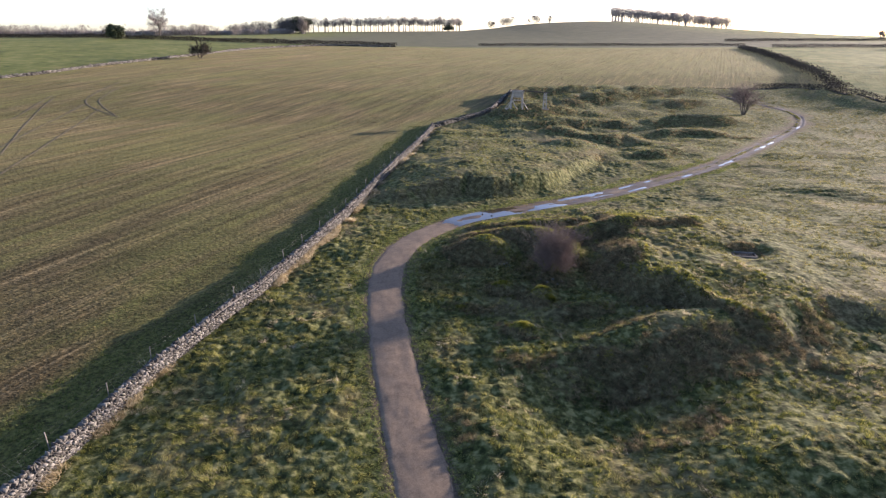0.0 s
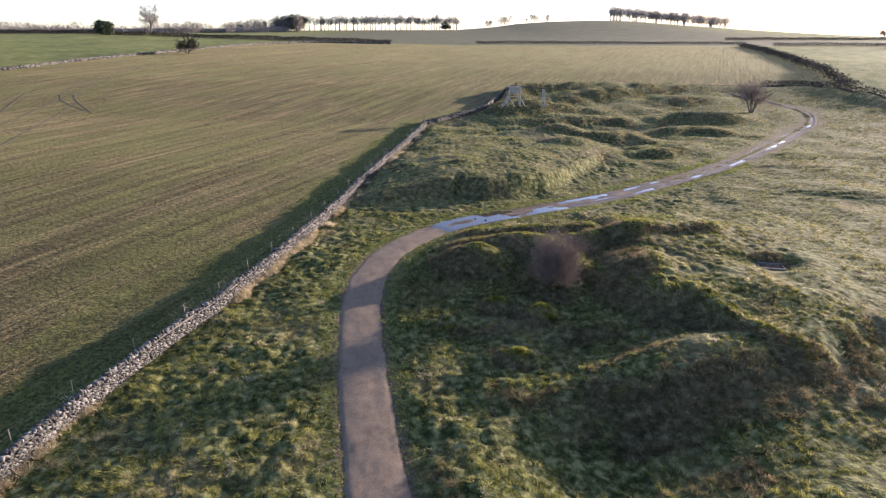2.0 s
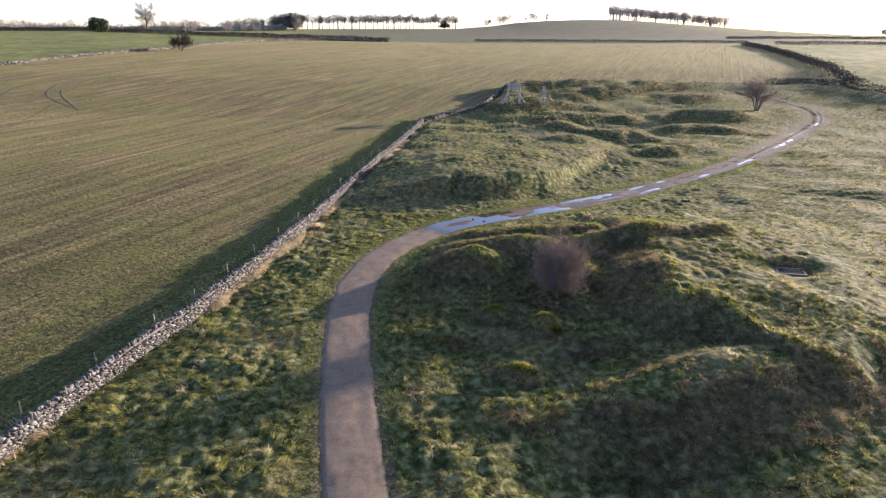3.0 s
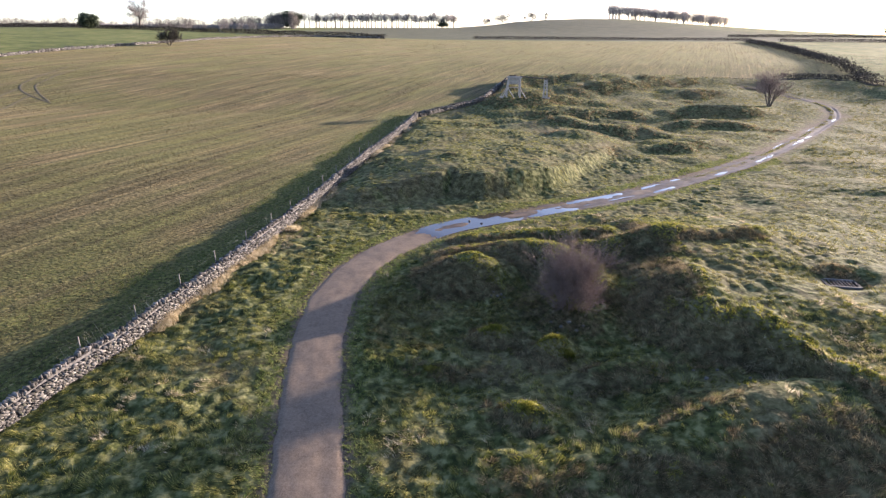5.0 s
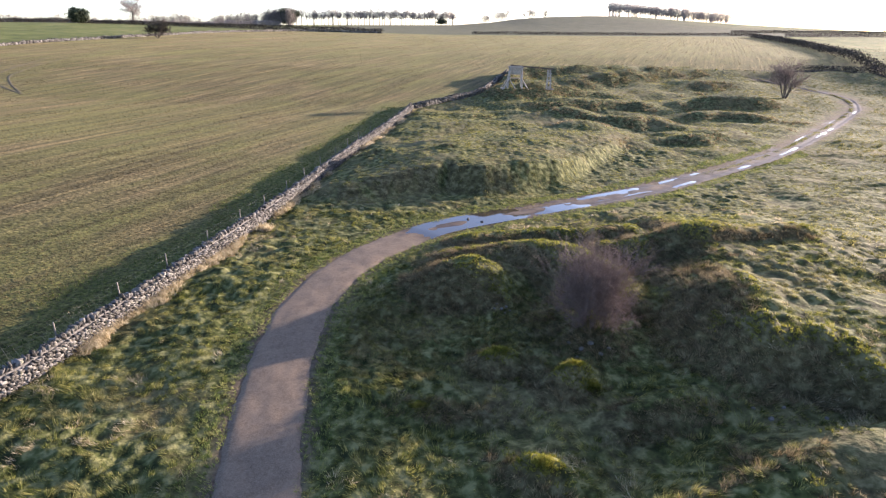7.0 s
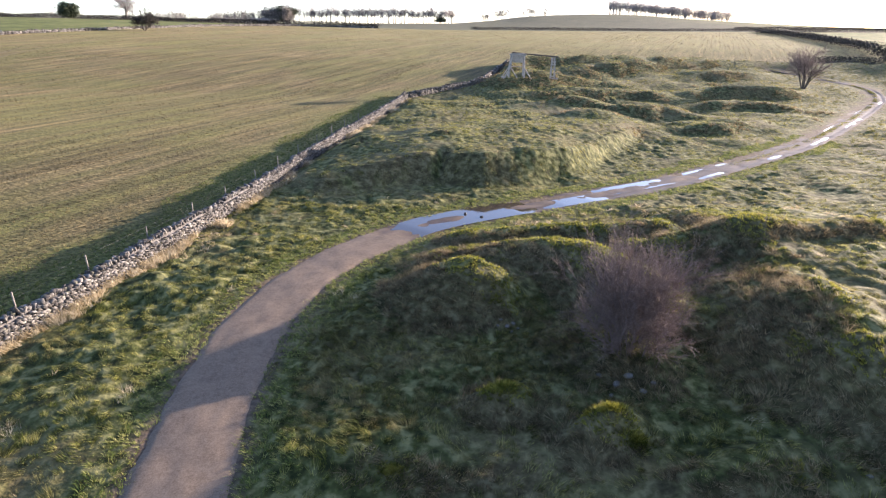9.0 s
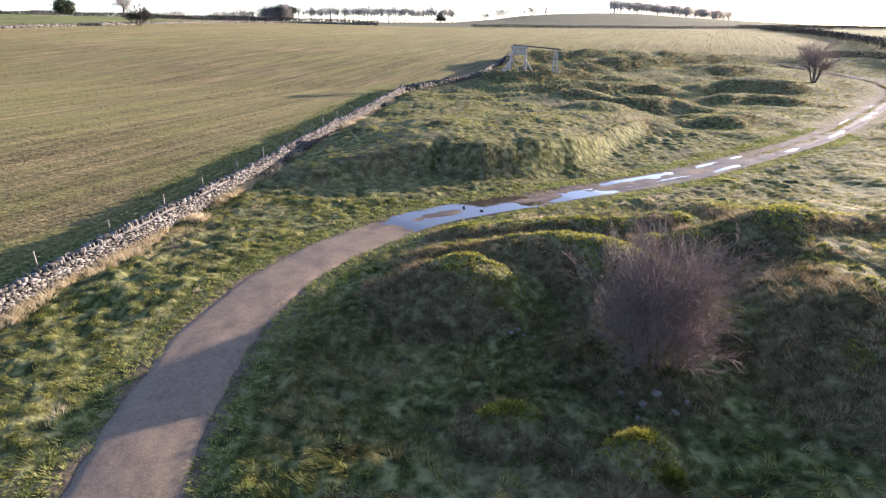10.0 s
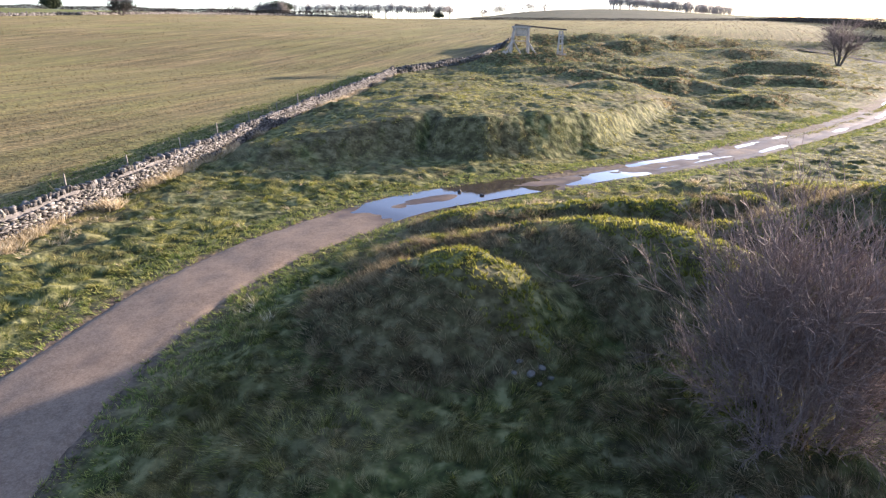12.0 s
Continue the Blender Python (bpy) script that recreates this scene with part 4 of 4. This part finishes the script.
    return tagged(new(name, soup(name, np.vstack(vs), 4, np.vstack(fs), mat)), label, "wood", kind="stuff")


rng = np.random.default_rng(17)
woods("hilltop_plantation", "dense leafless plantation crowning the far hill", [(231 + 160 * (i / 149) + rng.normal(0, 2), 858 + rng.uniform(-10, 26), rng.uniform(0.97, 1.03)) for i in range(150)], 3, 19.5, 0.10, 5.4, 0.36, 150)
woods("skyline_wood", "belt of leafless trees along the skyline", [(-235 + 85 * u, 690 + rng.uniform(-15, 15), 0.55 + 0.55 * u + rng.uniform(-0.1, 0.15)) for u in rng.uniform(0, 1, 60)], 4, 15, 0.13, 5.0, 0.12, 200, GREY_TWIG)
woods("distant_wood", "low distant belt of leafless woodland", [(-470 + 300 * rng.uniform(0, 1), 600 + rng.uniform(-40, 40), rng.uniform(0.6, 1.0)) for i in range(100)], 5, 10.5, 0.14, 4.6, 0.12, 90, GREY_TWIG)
hill_tree(-325, 430, 51, 12.5, 11, "broad bare tree at the edge of the pasture")
hill_tree(89, 880, 52, 13, 11.5, "rounded leafless tree on the hill")
hill_tree(128, 890, 53, 10.5, 8, "small bare tree on the hill crest")
hill_tree(151, 895, 54, 10, 2.6, "lone thin tree on the hill crest")
hill_tree(68, 885, 55, 9, 5.0, "leafless tree on the hillside")
thorn(225, 300, 61, 7, 5, 0.6, (0, 5, 6, 6), 0.05, "bare hawthorn bush in the bright pasture", girth=0.15, stem=0.5, twig=HAZED_TWIG)
thorn(330, 470, 62, 8, 6, 0.6, (0, 5, 6, 6), 0.07, "bushy leafless thicket beside a far field", girth=0.15, stem=0.5, twig=HAZED_TWIG)


def hedge(name, points, high, wide, seed, mat=HEDGE, label="dark brush standing for the shaded far field wall"):
    line = spline(points, 3.0)
    rng = np.random.default_rng(seed)
    run = np.concatenate([[0], np.cumsum(np.hypot(*np.diff(line, axis=0).T))])
    n = int(run[-1] * 130)
    s = rng.uniform(0, run[-1], n)
    x, y = np.interp(s, run, line[:, 0]) + rng.normal(0, wide * 0.3, n), np.interp(s, run, line[:, 1]) + rng.normal(0, wide * 0.3, n)
    h = high * (1 + 0.25 * grain(s, s * 0 + seed, 6.0, 71))
    z = turf_z(x, y) + rng.uniform(0, 1, n) ** 0.8 * h
    c = np.stack([x, y, z], 1)
    size = 0.11 * max(high, 1.0)
    v = np.stack([c, c + rng.normal(0, size, (n, 3)), c + rng.normal(0, size, (n, 3))], 1).reshape(-1, 3)
    tagged(new(name, soup(name, v, 3, np.arange(n * 3).reshape(-1, 3), mat)), label, "hedge", kind="stuff")


# dark brush here stands in for the shaded side of a stone wall
hedge("hedge", [(-24, 309), (-80, 318), (-130, 330), (-230, 350), (-420, 380)], 2.0, 1.5, 81)
hedge("hedge", [(20, 345), (80, 352), (130, 350), (166, 342)], 1.4, 1.6, 82, label="low dark hedge at the head of the stubble")
# the next two rows stand in for the shaded side of an overgrown bank
hedge("hedge", [(103, 157), (108, 175), (118, 208), (136, 265), (147, 306)], 1.6, 4.2, 83, label="rough dark brush for the shaded overgrown bank beside the pasture")
hedge("hedge", [(82, 158), (92, 159.5), (100, 155), (104, 146), (112, 138.5), (150, 117), (240, 60)], 1.3, 2.6, 84, label="dark brush for the shaded bank below the bright pasture")
hedge("hedge", [(168, 318), (260, 305), (420, 290)], 1.5, 2.0, 85, label="field hedge across the sunlit slope")
hedge("hedge", [(150, 205), (210, 195), (330, 170)], 1.6, 2.2, 86, label="field hedge across the sunlit slope")
hedge("hedge", [(190, 420), (330, 430), (560, 440)], 1.6, 2.2, 87, label="field hedge across the sunlit slope")


hedge("distant_scrub", [(-480, 590), (-400, 605), (-300, 600), (-230, 640), (-165, 680)], 4.5, 8.0, 88, HAZED_TWIG, "low grey scrub at the foot of the distant wood")
hedge("hill_scrub", [(231, 856), (310, 866), (392, 862)], 2.0, 6.0, 89, HAZED_TWIG, "low scrub under the hilltop plantation")


# ---------------------------------------------------------------- stones, shaft cover
def boulder(name, x, y, s, seed, label, mat=LIMESTONE, sink=0.3):
    bm = bmesh.new()
    bmesh.ops.create_icosphere(bm, subdivisions=2, radius=1.0)
    for v in bm.verts:
        v.co *= 1 + 0.3 * noise.noise(v.co * 1.3 + Vector((seed * 3.7, 0, 0)))
        v.co = Vector((round(v.co.x * 2.2) / 2.2 * 0.5 + v.co.x * 0.5, v.co.y, v.co.z))
    bmesh.ops.scale(bm, vec=(s, s * 0.7, s * 0.5), verts=bm.verts)
    ob = new(name, bm_mesh(name, bm, mat))
    ob.matrix_basis = pose(x, y, gz(x, y) + s * 0.5 * (1 - 2 * sink), 0, 0, seed * 61)
    return tagged(ob, label, "stone", "loose stones on the heap")


for i, (x, y, s) in enumerate([(8.15, 42.0, 0.19), (7.7, 42.4, 0.14), (8.6, 42.3, 0.2), (7.9, 41.6, 0.12), (8.9, 41.7, 0.15), (9.3, 42.0, 0.12), (5.2, 46.1, 0.16), (5.45, 46.3, 0.13),
                               (5.0, 46.35, 0.1), (5.35, 45.9, 0.09), (4.85, 46.1, 0.09), (5.6, 46.05, 0.1), (14.1, 37.9, 0.18), (13.6, 38.3, 0.11), (14.8, 38.4, 0.12), (16.2, 38.0, 0.13)]):
    boulder("stone", x, y, s * 0.8, i + 1, "grey limestone lump lying in the grass", DARK_STONE)
for i, (x, y, s) in enumerate([(4.28, 60.85, 0.13), (5.24, 60.25, 0.12)]):
    ob = boulder("stone", x, y, s, i + 31, "dark stone sitting in the track puddle", PIT_BLACK, -0.35)


def shaft_cover(x, y):
    thing = empty("shaft_cover", pose(x, y, gz(x, y) + 0.05, 0, 0, -12))
    for a, b in (((-0.9, -0.55, 0.1), (0.9, -0.55, 0.1)), ((-0.9, 0.55, 0.1), (0.9, 0.55, 0.1)), ((-0.9, -0.6, 0.1), (-0.9, 0.6, 0.1)), ((0.9, -0.6, 0.1), (0.9, 0.6, 0.1))):
        part("kerb", beam("kerb", a, b, 0.18, 0.26, LIMESTONE, 0.03), thing)
    for k in range(9):
        part("bar", beam("bar", (-0.8 + 0.2 * k, -0.5, 0.2), (-0.8 + 0.2 * k, 0.5, 0.2), 0.05, 0.05, PIT_BLACK, 0.008), thing)
    # dark slab stands in for the unlit shaft under the bars
    bm = bmesh.new()
    bmesh.ops.create_cube(bm, size=1.0)
    bmesh.ops.scale(bm, vec=(1.7, 1.0, 0.1), verts=bm.verts)
    part("pit", bm_mesh("pit", bm, PIT_BLACK), thing)
    tagged(thing, "iron-barred shaft cover with pale stone kerb in a hollow", "shaft cover")


shaft_cover(25.4, 46.2)


def wheel_track(points, label):
    line = spline(points, 1.0)
    ac = track_frame(line)
    v = []
    for u in (-0.24, -0.09, 0.09, 0.24):
        w = u * (1 + 0.5 * grain(line[:, 0], line[:, 1], 1.5, 91))
        x, y = line[:, 0] + ac[:, 0] * w, line[:, 1] + ac[:, 1] * w
        v.append(np.stack([x, y, turf_z(x, y) + (-0.02 if abs(u) > 0.1 else 0.03)], 1))
    v = np.stack(v, 1)
    n, m = v.shape[:2]
    k = (np.arange(n - 1)[:, None] * m + np.arange(m - 1)[None]).ravel()
    tagged(new("wheel_rut", soup("wheel_rut", v.reshape(-1, 3), 4, np.stack([k, k + m, k + m + 1, k + 1], 1)[:, ::-1], SOIL)), label, "wheel rut", "wheel ruts in the stubble", "structure")


for line in ([(-77.9, 154), (-80.2, 151.6), (-79.7, 143.8), (-78.5, 135.3), (-76.2, 128.1), (-71.2, 121.9), (-62.5, 114.6)],
             [(-76.6, 151.2), (-76.8, 142), (-75.3, 134.1), (-73.9, 129.0), (-69.1, 122.2), (-63.7, 116)],
             [(-86.2, 132.9), (-84.7, 126), (-82.2, 117.5), (-80.3, 110.5)], [(-84.5, 130.6), (-81.6, 122), (-76.3, 109.3), (-68, 92.5), (-63.5, 83.5)],
             [(-74.9, 125.3), (-73.5, 116), (-71.7, 106.9), (-66.6, 87.9)], [(-69.6, 123.1), (-68.4, 115.6), (-59.9, 85.5), (-56.7, 73.6)]):
    wheel_track(line, "dark tractor wheel rut curving through the stubble")



# ---------------------------------------------------------------- grass
def scatter(rng, x0, x1, y0, y1, per_m2):
    n = int((x1 - x0) * (y1 - y0) * per_m2)
    return rng.uniform(x0, x1, n), rng.uniform(y0, y1, n)


def blades(name, x, y, high, wide, each, rng, mat, label, lean=0.55, lay=0.75, lay_size=1.4, reach=None):
    """Tufts at x, y of several blades each, domed and laid over in swirls."""
    n = len(x)
    z = turf_z(x, y) - 0.02
    swirl = 1.9 * math.pi * grain(x, y, lay_size, 33) + 0.6 * grain(x, y, 0.5, 34)
    px, py = np.repeat(np.cos(swirl) * lay - 0.25, each), np.repeat(np.sin(swirl) * lay - 0.15, each)
    tx, ty, tz = np.repeat(x, each), np.repeat(y, each), np.repeat(z, each)
    m = n * each
    h = np.repeat(high, each) * rng.uniform(0.55, 1.25, m)
    w = wide * rng.uniform(0.6, 1.3, m)
    a = rng.uniform(0, 2 * math.pi, m)
    ring = np.sqrt(rng.uniform(0, 1, m))
    out = (np.repeat(high, each) * 0.35 if reach is None else np.repeat(reach, each)) * ring
    if reach is not None:
        h = h * (1 - 0.45 * ring * ring)
        tz = turf_z(tx + np.cos(a) * out, ty + np.sin(a) * out) - 0.02
    bx, by = tx + np.cos(a) * out, ty + np.sin(a) * out
    lean = lean * (0.4 + ring)
    dx, dy = np.cos(a) * lean + px + rng.normal(0, 0.25, m), np.sin(a) * lean + py + rng.normal(0, 0.25, m)
    s = rng.uniform(0, 2 * math.pi, m)
    sx, sy = np.cos(s) * w / 2, np.sin(s) * w / 2
    tip = np.stack([bx + dx * h, by + dy * h, tz + h], 1)
    v = np.stack([np.stack([bx - sx, by - sy, tz], 1), np.stack([bx + sx, by + sy, tz], 1), tip], 1).reshape(-1, 3)
    return tagged(new(name, soup(name, v, 3, np.arange(m * 3).reshape(-1, 3), mat)), label, "grass", kind="stuff")


TREADS = [spline([(-10.6, 25), (-9.8, 29.8), (-8.2, 33.7), (-7.0, 37.7), (-6.6, 41.3)], 0.8), spline([(6.4, 25.4), (7.2, 31.2), (7.9, 37.6)], 0.8)]


def trodden(x, y):
    d = np.full(np.shape(x), 9.0)
    for line in TREADS:
        d = np.minimum(d, np.abs(beside(x, y, line)[0]))
    return d


def rough_ground(x, y, edge=1.45):
    return (field_side(x, y) < -0.5) & (track_off(x, y) > edge + 0.25 * grain(x, y, 0.6, 41)) & (trodden(x, y) > 0.16 + 0.08 * grain(x, y, 0.7, 42))


rng = np.random.default_rng(100)


def crest(x, y):
    """How far the ground stands above its surroundings, with ragged edges."""
    return turf_z(x, y) - 0.5 * (turf_z(x + 1.1, y + 0.7) + turf_z(x - 1.1, y - 0.7)) + 0.08 * grain(x, y, 1.2, 26)


def turned_from_sun(x, y):
    """How steeply ground turns from the sun, where matted dead grass adds shade."""
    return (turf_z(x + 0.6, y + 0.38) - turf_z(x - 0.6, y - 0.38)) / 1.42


def tussocks(x0, x1, y0, y1, pitch, high, wide, each, label, seed, edge=1.45, skip=None, mat=GRASS):
    """Clumps of grass, about one to each square of the pitch."""
    gx, gy = np.meshgrid(np.arange(x0, x1, pitch), np.arange(y0, y1, pitch))
    x, y = gx.ravel() + rng.uniform(-0.5, 0.5, gx.size) * pitch, gy.ravel() + rng.uniform(-0.5, 0.5, gx.size) * pitch
    steep = np.hypot(turf_z(x + 0.7, y) - turf_z(x - 0.7, y), turf_z(x, y + 0.7) - turf_z(x, y - 0.7)) / 1.4
    lump = grain(x, y, pitch * 5, seed) + 0.6 * grain(x, y, pitch * 2.2, seed + 1)
    keep = lump > -0.66
    if y0 < 62:
        keep &= crest(x, y) < 0.24
    keep &= (x < 0) | ((y > 58) & (y < 86)) | (steep + 0.12 * grain(x, y, 2.0, 36) + rng.normal(0, 0.08, len(x)) < 0.32) | (turned_from_sun(x, y) < 0.08)
    if skip is not None:
        keep &= ~skip(x, y)
    x, y, lump = x[keep], y[keep], lump[keep]
    keep = rough_ground(x, y, edge)
    x, y, lump = x[keep], y[keep], lump[keep]
    low = 0.4 + 0.6 * smooth(edge + 0.3, edge + 1.8, track_off(x, y))
    tall = high * (1 + 0.45 * np.clip(lump, -0.8, 1.3)) * low * rng.uniform(0.5, 1.6, len(x))
    blades("rough_grass", x, y, tall, wide, each, rng, mat, label, lean=0.35, lay=1.0, lay_size=pitch * 4, reach=pitch * rng.uniform(0.24, 0.58, len(x)))


tussocks(-19, 27, 19, 40, 0.38, 0.15, 0.022, 48, "rough tussocky winter grass, green with bleached tips", 11)
tussocks(-14, 24, 40, 62, 0.36, 0.13, 0.015, 66, "rough tussocky winter grass round the spoil heaps", 13)
tussocks(-2, 13, 40.5, 49, 0.26, 0.17, 0.011, 78, "long laid-over winter grass below the thorn", 23, mat=LAID)
tussocks(-12, 50, 62, 112, 0.58, 0.11, 0.026, 40, "rough tussocky winter grass on the workings", 15, 1.6, None, WORKINGS)
tussocks(0, 112, 95, 170, 0.9, 0.15, 0.055, 20, "rough bleached grass of the far meadow", 17, 1.6, lambda x, y: (y < 112) & (x < 50), MEADOW)
tussocks(24, 110, 30, 95, 0.75, 0.16, 0.05, 22, "rough bleached grass of the open meadow", 19, 1.6, lambda x, y: ((y > 62) & (x < 50)) | ((y < 40) & (x < 27)), MEADOW)
# dead brown grass on steep flanks off the sun, shade in its colour
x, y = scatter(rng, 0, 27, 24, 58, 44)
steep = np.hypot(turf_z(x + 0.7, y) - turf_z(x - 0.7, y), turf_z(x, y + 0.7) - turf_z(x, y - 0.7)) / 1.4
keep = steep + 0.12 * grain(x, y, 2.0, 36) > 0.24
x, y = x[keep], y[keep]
keep = rough_ground(x, y, 2.0) & (crest(x, y) < 0.20) & (turned_from_sun(x, y) > 0.03)
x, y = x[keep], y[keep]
blades("dead_grass", x, y, rng.uniform(0.12, 0.30, len(x)), 0.017, 14, rng, DEAD_SHADED, "brown dead grass matted on steep flanks, toned for their shade", lean=0.6, lay=0.7)
# brown blades stand in for the shaded faces of these hummocks
x, y = scatter(rng, 2, 78, 86, 168, 5)
steep = np.hypot(turf_z(x + 0.9, y) - turf_z(x - 0.9, y), turf_z(x, y + 0.9) - turf_z(x, y - 0.9)) / 1.8
keep = (steep + 0.10 * grain(x, y, 3.0, 36) > 0.27) & (x < 60)
x, y = x[keep], y[keep]
keep = rough_ground(x, y, 2.0)
x, y = x[keep], y[keep]
blades("dead_grass", x, y, rng.uniform(0.12, 0.30, len(x)), 0.05, 14, rng, DEAD_SHADED, "brown dead grass for the shaded faces of the workings hummocks", lean=0.6, lay=0.6)
# dry stalks beside the fence
x, y = scatter(rng, -22, 2, 15, 108, 16)
d = beside(x, y, WALL)[0]
keep = (d > 0.35) & (d < 1.3) & (grain(x, y, 2.2, 37) > 0.25)
x, y = x[keep], y[keep]
blades("dry_stalks", x, y, rng.uniform(0.4, 1.05, len(x)), 0.014, 3, rng, STRAW, "thin dry weed stalks standing along the fence", lean=0.12, lay=0.12)
# short green edge along the track
x, y = scatter(rng, -9, 45, 18, 92, 62)
d = track_off(x, y)
keep = (d > 1.3 + 0.18 * grain(x, y, 0.5, 19)) & (d < 2.7 + 0.7 * grain(x, y, 1.5, 20))
x, y = x[keep], y[keep]
blades("verge_grass", x, y, rng.uniform(0.05, 0.13, len(x)), 0.03, 7, rng, LAWN, "short bright green grass edging the track")
# the grassed crown between the wheel ruts of the far track
s = rng.uniform(np.interp(74, fine_track[:, 1], run), run[-1], 18000)
off = rng.normal(0, 0.17, len(s)) * (1 + 0.3 * grain(s, s * 0, 2.0, 43))
x, y = np.interp(s, run, fine_track[:, 0]) + np.interp(s, run, across[:, 0]) * off, np.interp(s, run, fine_track[:, 1]) + np.interp(s, run, across[:, 1]) * off
keep = (np.abs(off) < 0.5) & (rng.uniform(0, 1, len(s)) < smooth(74, 84, y)) & (grain(x, y, 1.6, 44) > -0.5)
x, y = x[keep], y[keep]
blades("track_grass", x, y, rng.uniform(0.08, 0.16, len(x)), 0.045, 3, rng, WORKINGS, "low grass growing along the crown of the far track", lean=0.4, lay=0.4)
# bleached grass along the foot of the wall and in clumps
x, y = scatter(rng, -19, 2, 15, 112, 48)
d = -beside(x, y, WALL)[0]
keep = (d > 0.30) & (d < 1.1 + 0.5 * grain(x, y, 1.6, 22)) & (grain(x, y, 1.1, 23) + 0.5 * grain(x, y, 4, 35) > 0.05) & (y < 111)
x, y = x[keep], y[keep]
blades("bleached_grass", x, y, rng.uniform(0.2, 0.45, len(x)), 0.026, 11, rng, STRAW, "long bleached dead grass along the foot of the wall", lean=0.5, lay=0.5)
x, y = scatter(rng, -17, 27, 20, 64, 26)
keep = (grain(x, y, 0.9, 24) + 0.5 * grain(x, y, 5.0, 25) > 0.72) & ~((x > 0) & (x < 13) & (y > 41) & (y < 54))
x, y = x[keep], y[keep]
keep = rough_ground(x, y, 2.2)
x, y = x[keep], y[keep]
blades("bleached_grass", x, y, rng.uniform(0.10, 0.24, len(x)), 0.016, 8, rng, STRAW, "scattered clumps of long bleached grass", lean=0.5)
# moss on the sunny crests
x, y = scatter(rng, -1, 25, 30, 58, 60)
keep = crest(x, y) + 0.07 * grain(x, y, 2.5, 47) > 0.19
x, y = x[keep], y[keep]
keep = rough_ground(x, y, 2.0)
x, y = x[keep], y[keep]
blades("moss", x, y, rng.uniform(0.06, 0.15, len(x)), 0.035, 9, rng, MOSS, "yellow-green mossy turf on the crests of the heaps", lean=0.4, lay=0.3)


# mossy cushions on the shelf below the thorn
for cx, cy, r in ((4.6, 41.7, 0.8), (7.4, 40.3, 0.9), (8.1, 39.7, 0.5), (5.4, 35.1, 0.6), (1.4, 38.9, 0.5)):
    a, d = rng.uniform(0, 2 * math.pi, 260), r * np.abs(rng.normal(0, 0.55, 260))
    x, y = cx + d * np.cos(a) * 1.25, cy + d * np.sin(a) * 0.7
    blades("moss", x, y, 0.05 + 0.12 * np.clip(1 - d / r, 0, 1) * rng.uniform(0.6, 1.2, 260), 0.026, 9, rng, MOSS, "bright yellow-green moss cushion on a low hump", lean=0.4, lay=0.3)


# stubble rows in the field
def stubble_rows(x0, x1, y0, y1, per_m2, row, high, wide, each, label, skip=None):
    x, y = scatter(rng, x0, x1, y0, y1, per_m2)
    a = radians(ROW_TURN)
    u, v = x * math.cos(a) - y * math.sin(a), x * math.sin(a) + y * math.cos(a)
    bare = grain(u * 4, v * 0.25, 4.0, 27) + 0.5 * grain(x, y, 9, 29)
    u = np.round(u / row) * row + rng.normal(0, row * 0.16, len(u))
    x, y = u * math.cos(a) + v * math.sin(a), -u * math.sin(a) + v * math.cos(a)
    keep = (bare > -0.15) & (field_side(x, y) > 0.7) & (far_off(x, y) < -1.0)
    if skip is not None:
        keep &= ~skip(x, y)
    x, y = x[keep], y[keep]
    blades("stubble", x, y, high * rng.uniform(0.6, 1.3, len(x)), wide, each, rng, STUBBLE, label, lean=0.35, lay=0.2)


stubble_rows(-48, -8, 18, 80, 18, 0.36, 0.08, 0.03, 4, "pale cut stubble standing in sown rows")
stubble_rows(-110, 0, 60, 150, 4.5, 0.6, 0.11, 0.045, 4, "pale cut stubble in the middle of the field", lambda x, y: (x > -48) & (y < 80))
stubble_rows(-110, 140, 120, 300, 0.9, 1.1, 0.15, 0.07, 3, "pale cut stubble in the far part of the field", lambda x, y: (x < 0) & (y < 150))
x, y = scatter(rng, -24, 0, 15, 113, 30)
d = beside(x, y, WALL)[0]
keep = (d > 0.3) & (d < 4.5 + 1.2 * grain(x, y, 3.0, 28))
x, y = x[keep], y[keep]
blades("headland_grass", x, y, rng.uniform(0.06, 0.16, len(x)), 0.035, 4, rng, HEADLAND, "green grass strip in the field beside the wall")

# ---------------------------------------------------------------- the wall's nearest stones, one by one
rng = np.random.default_rng(77)
shapes = [soup("stone", stone_shape(rng), 3, BLOCK_FACES, LIMESTONE) for _ in range(14)]
for _, m in near_stones:
    part("stone", shapes[int(rng.integers(14))], main_wall, m=m)
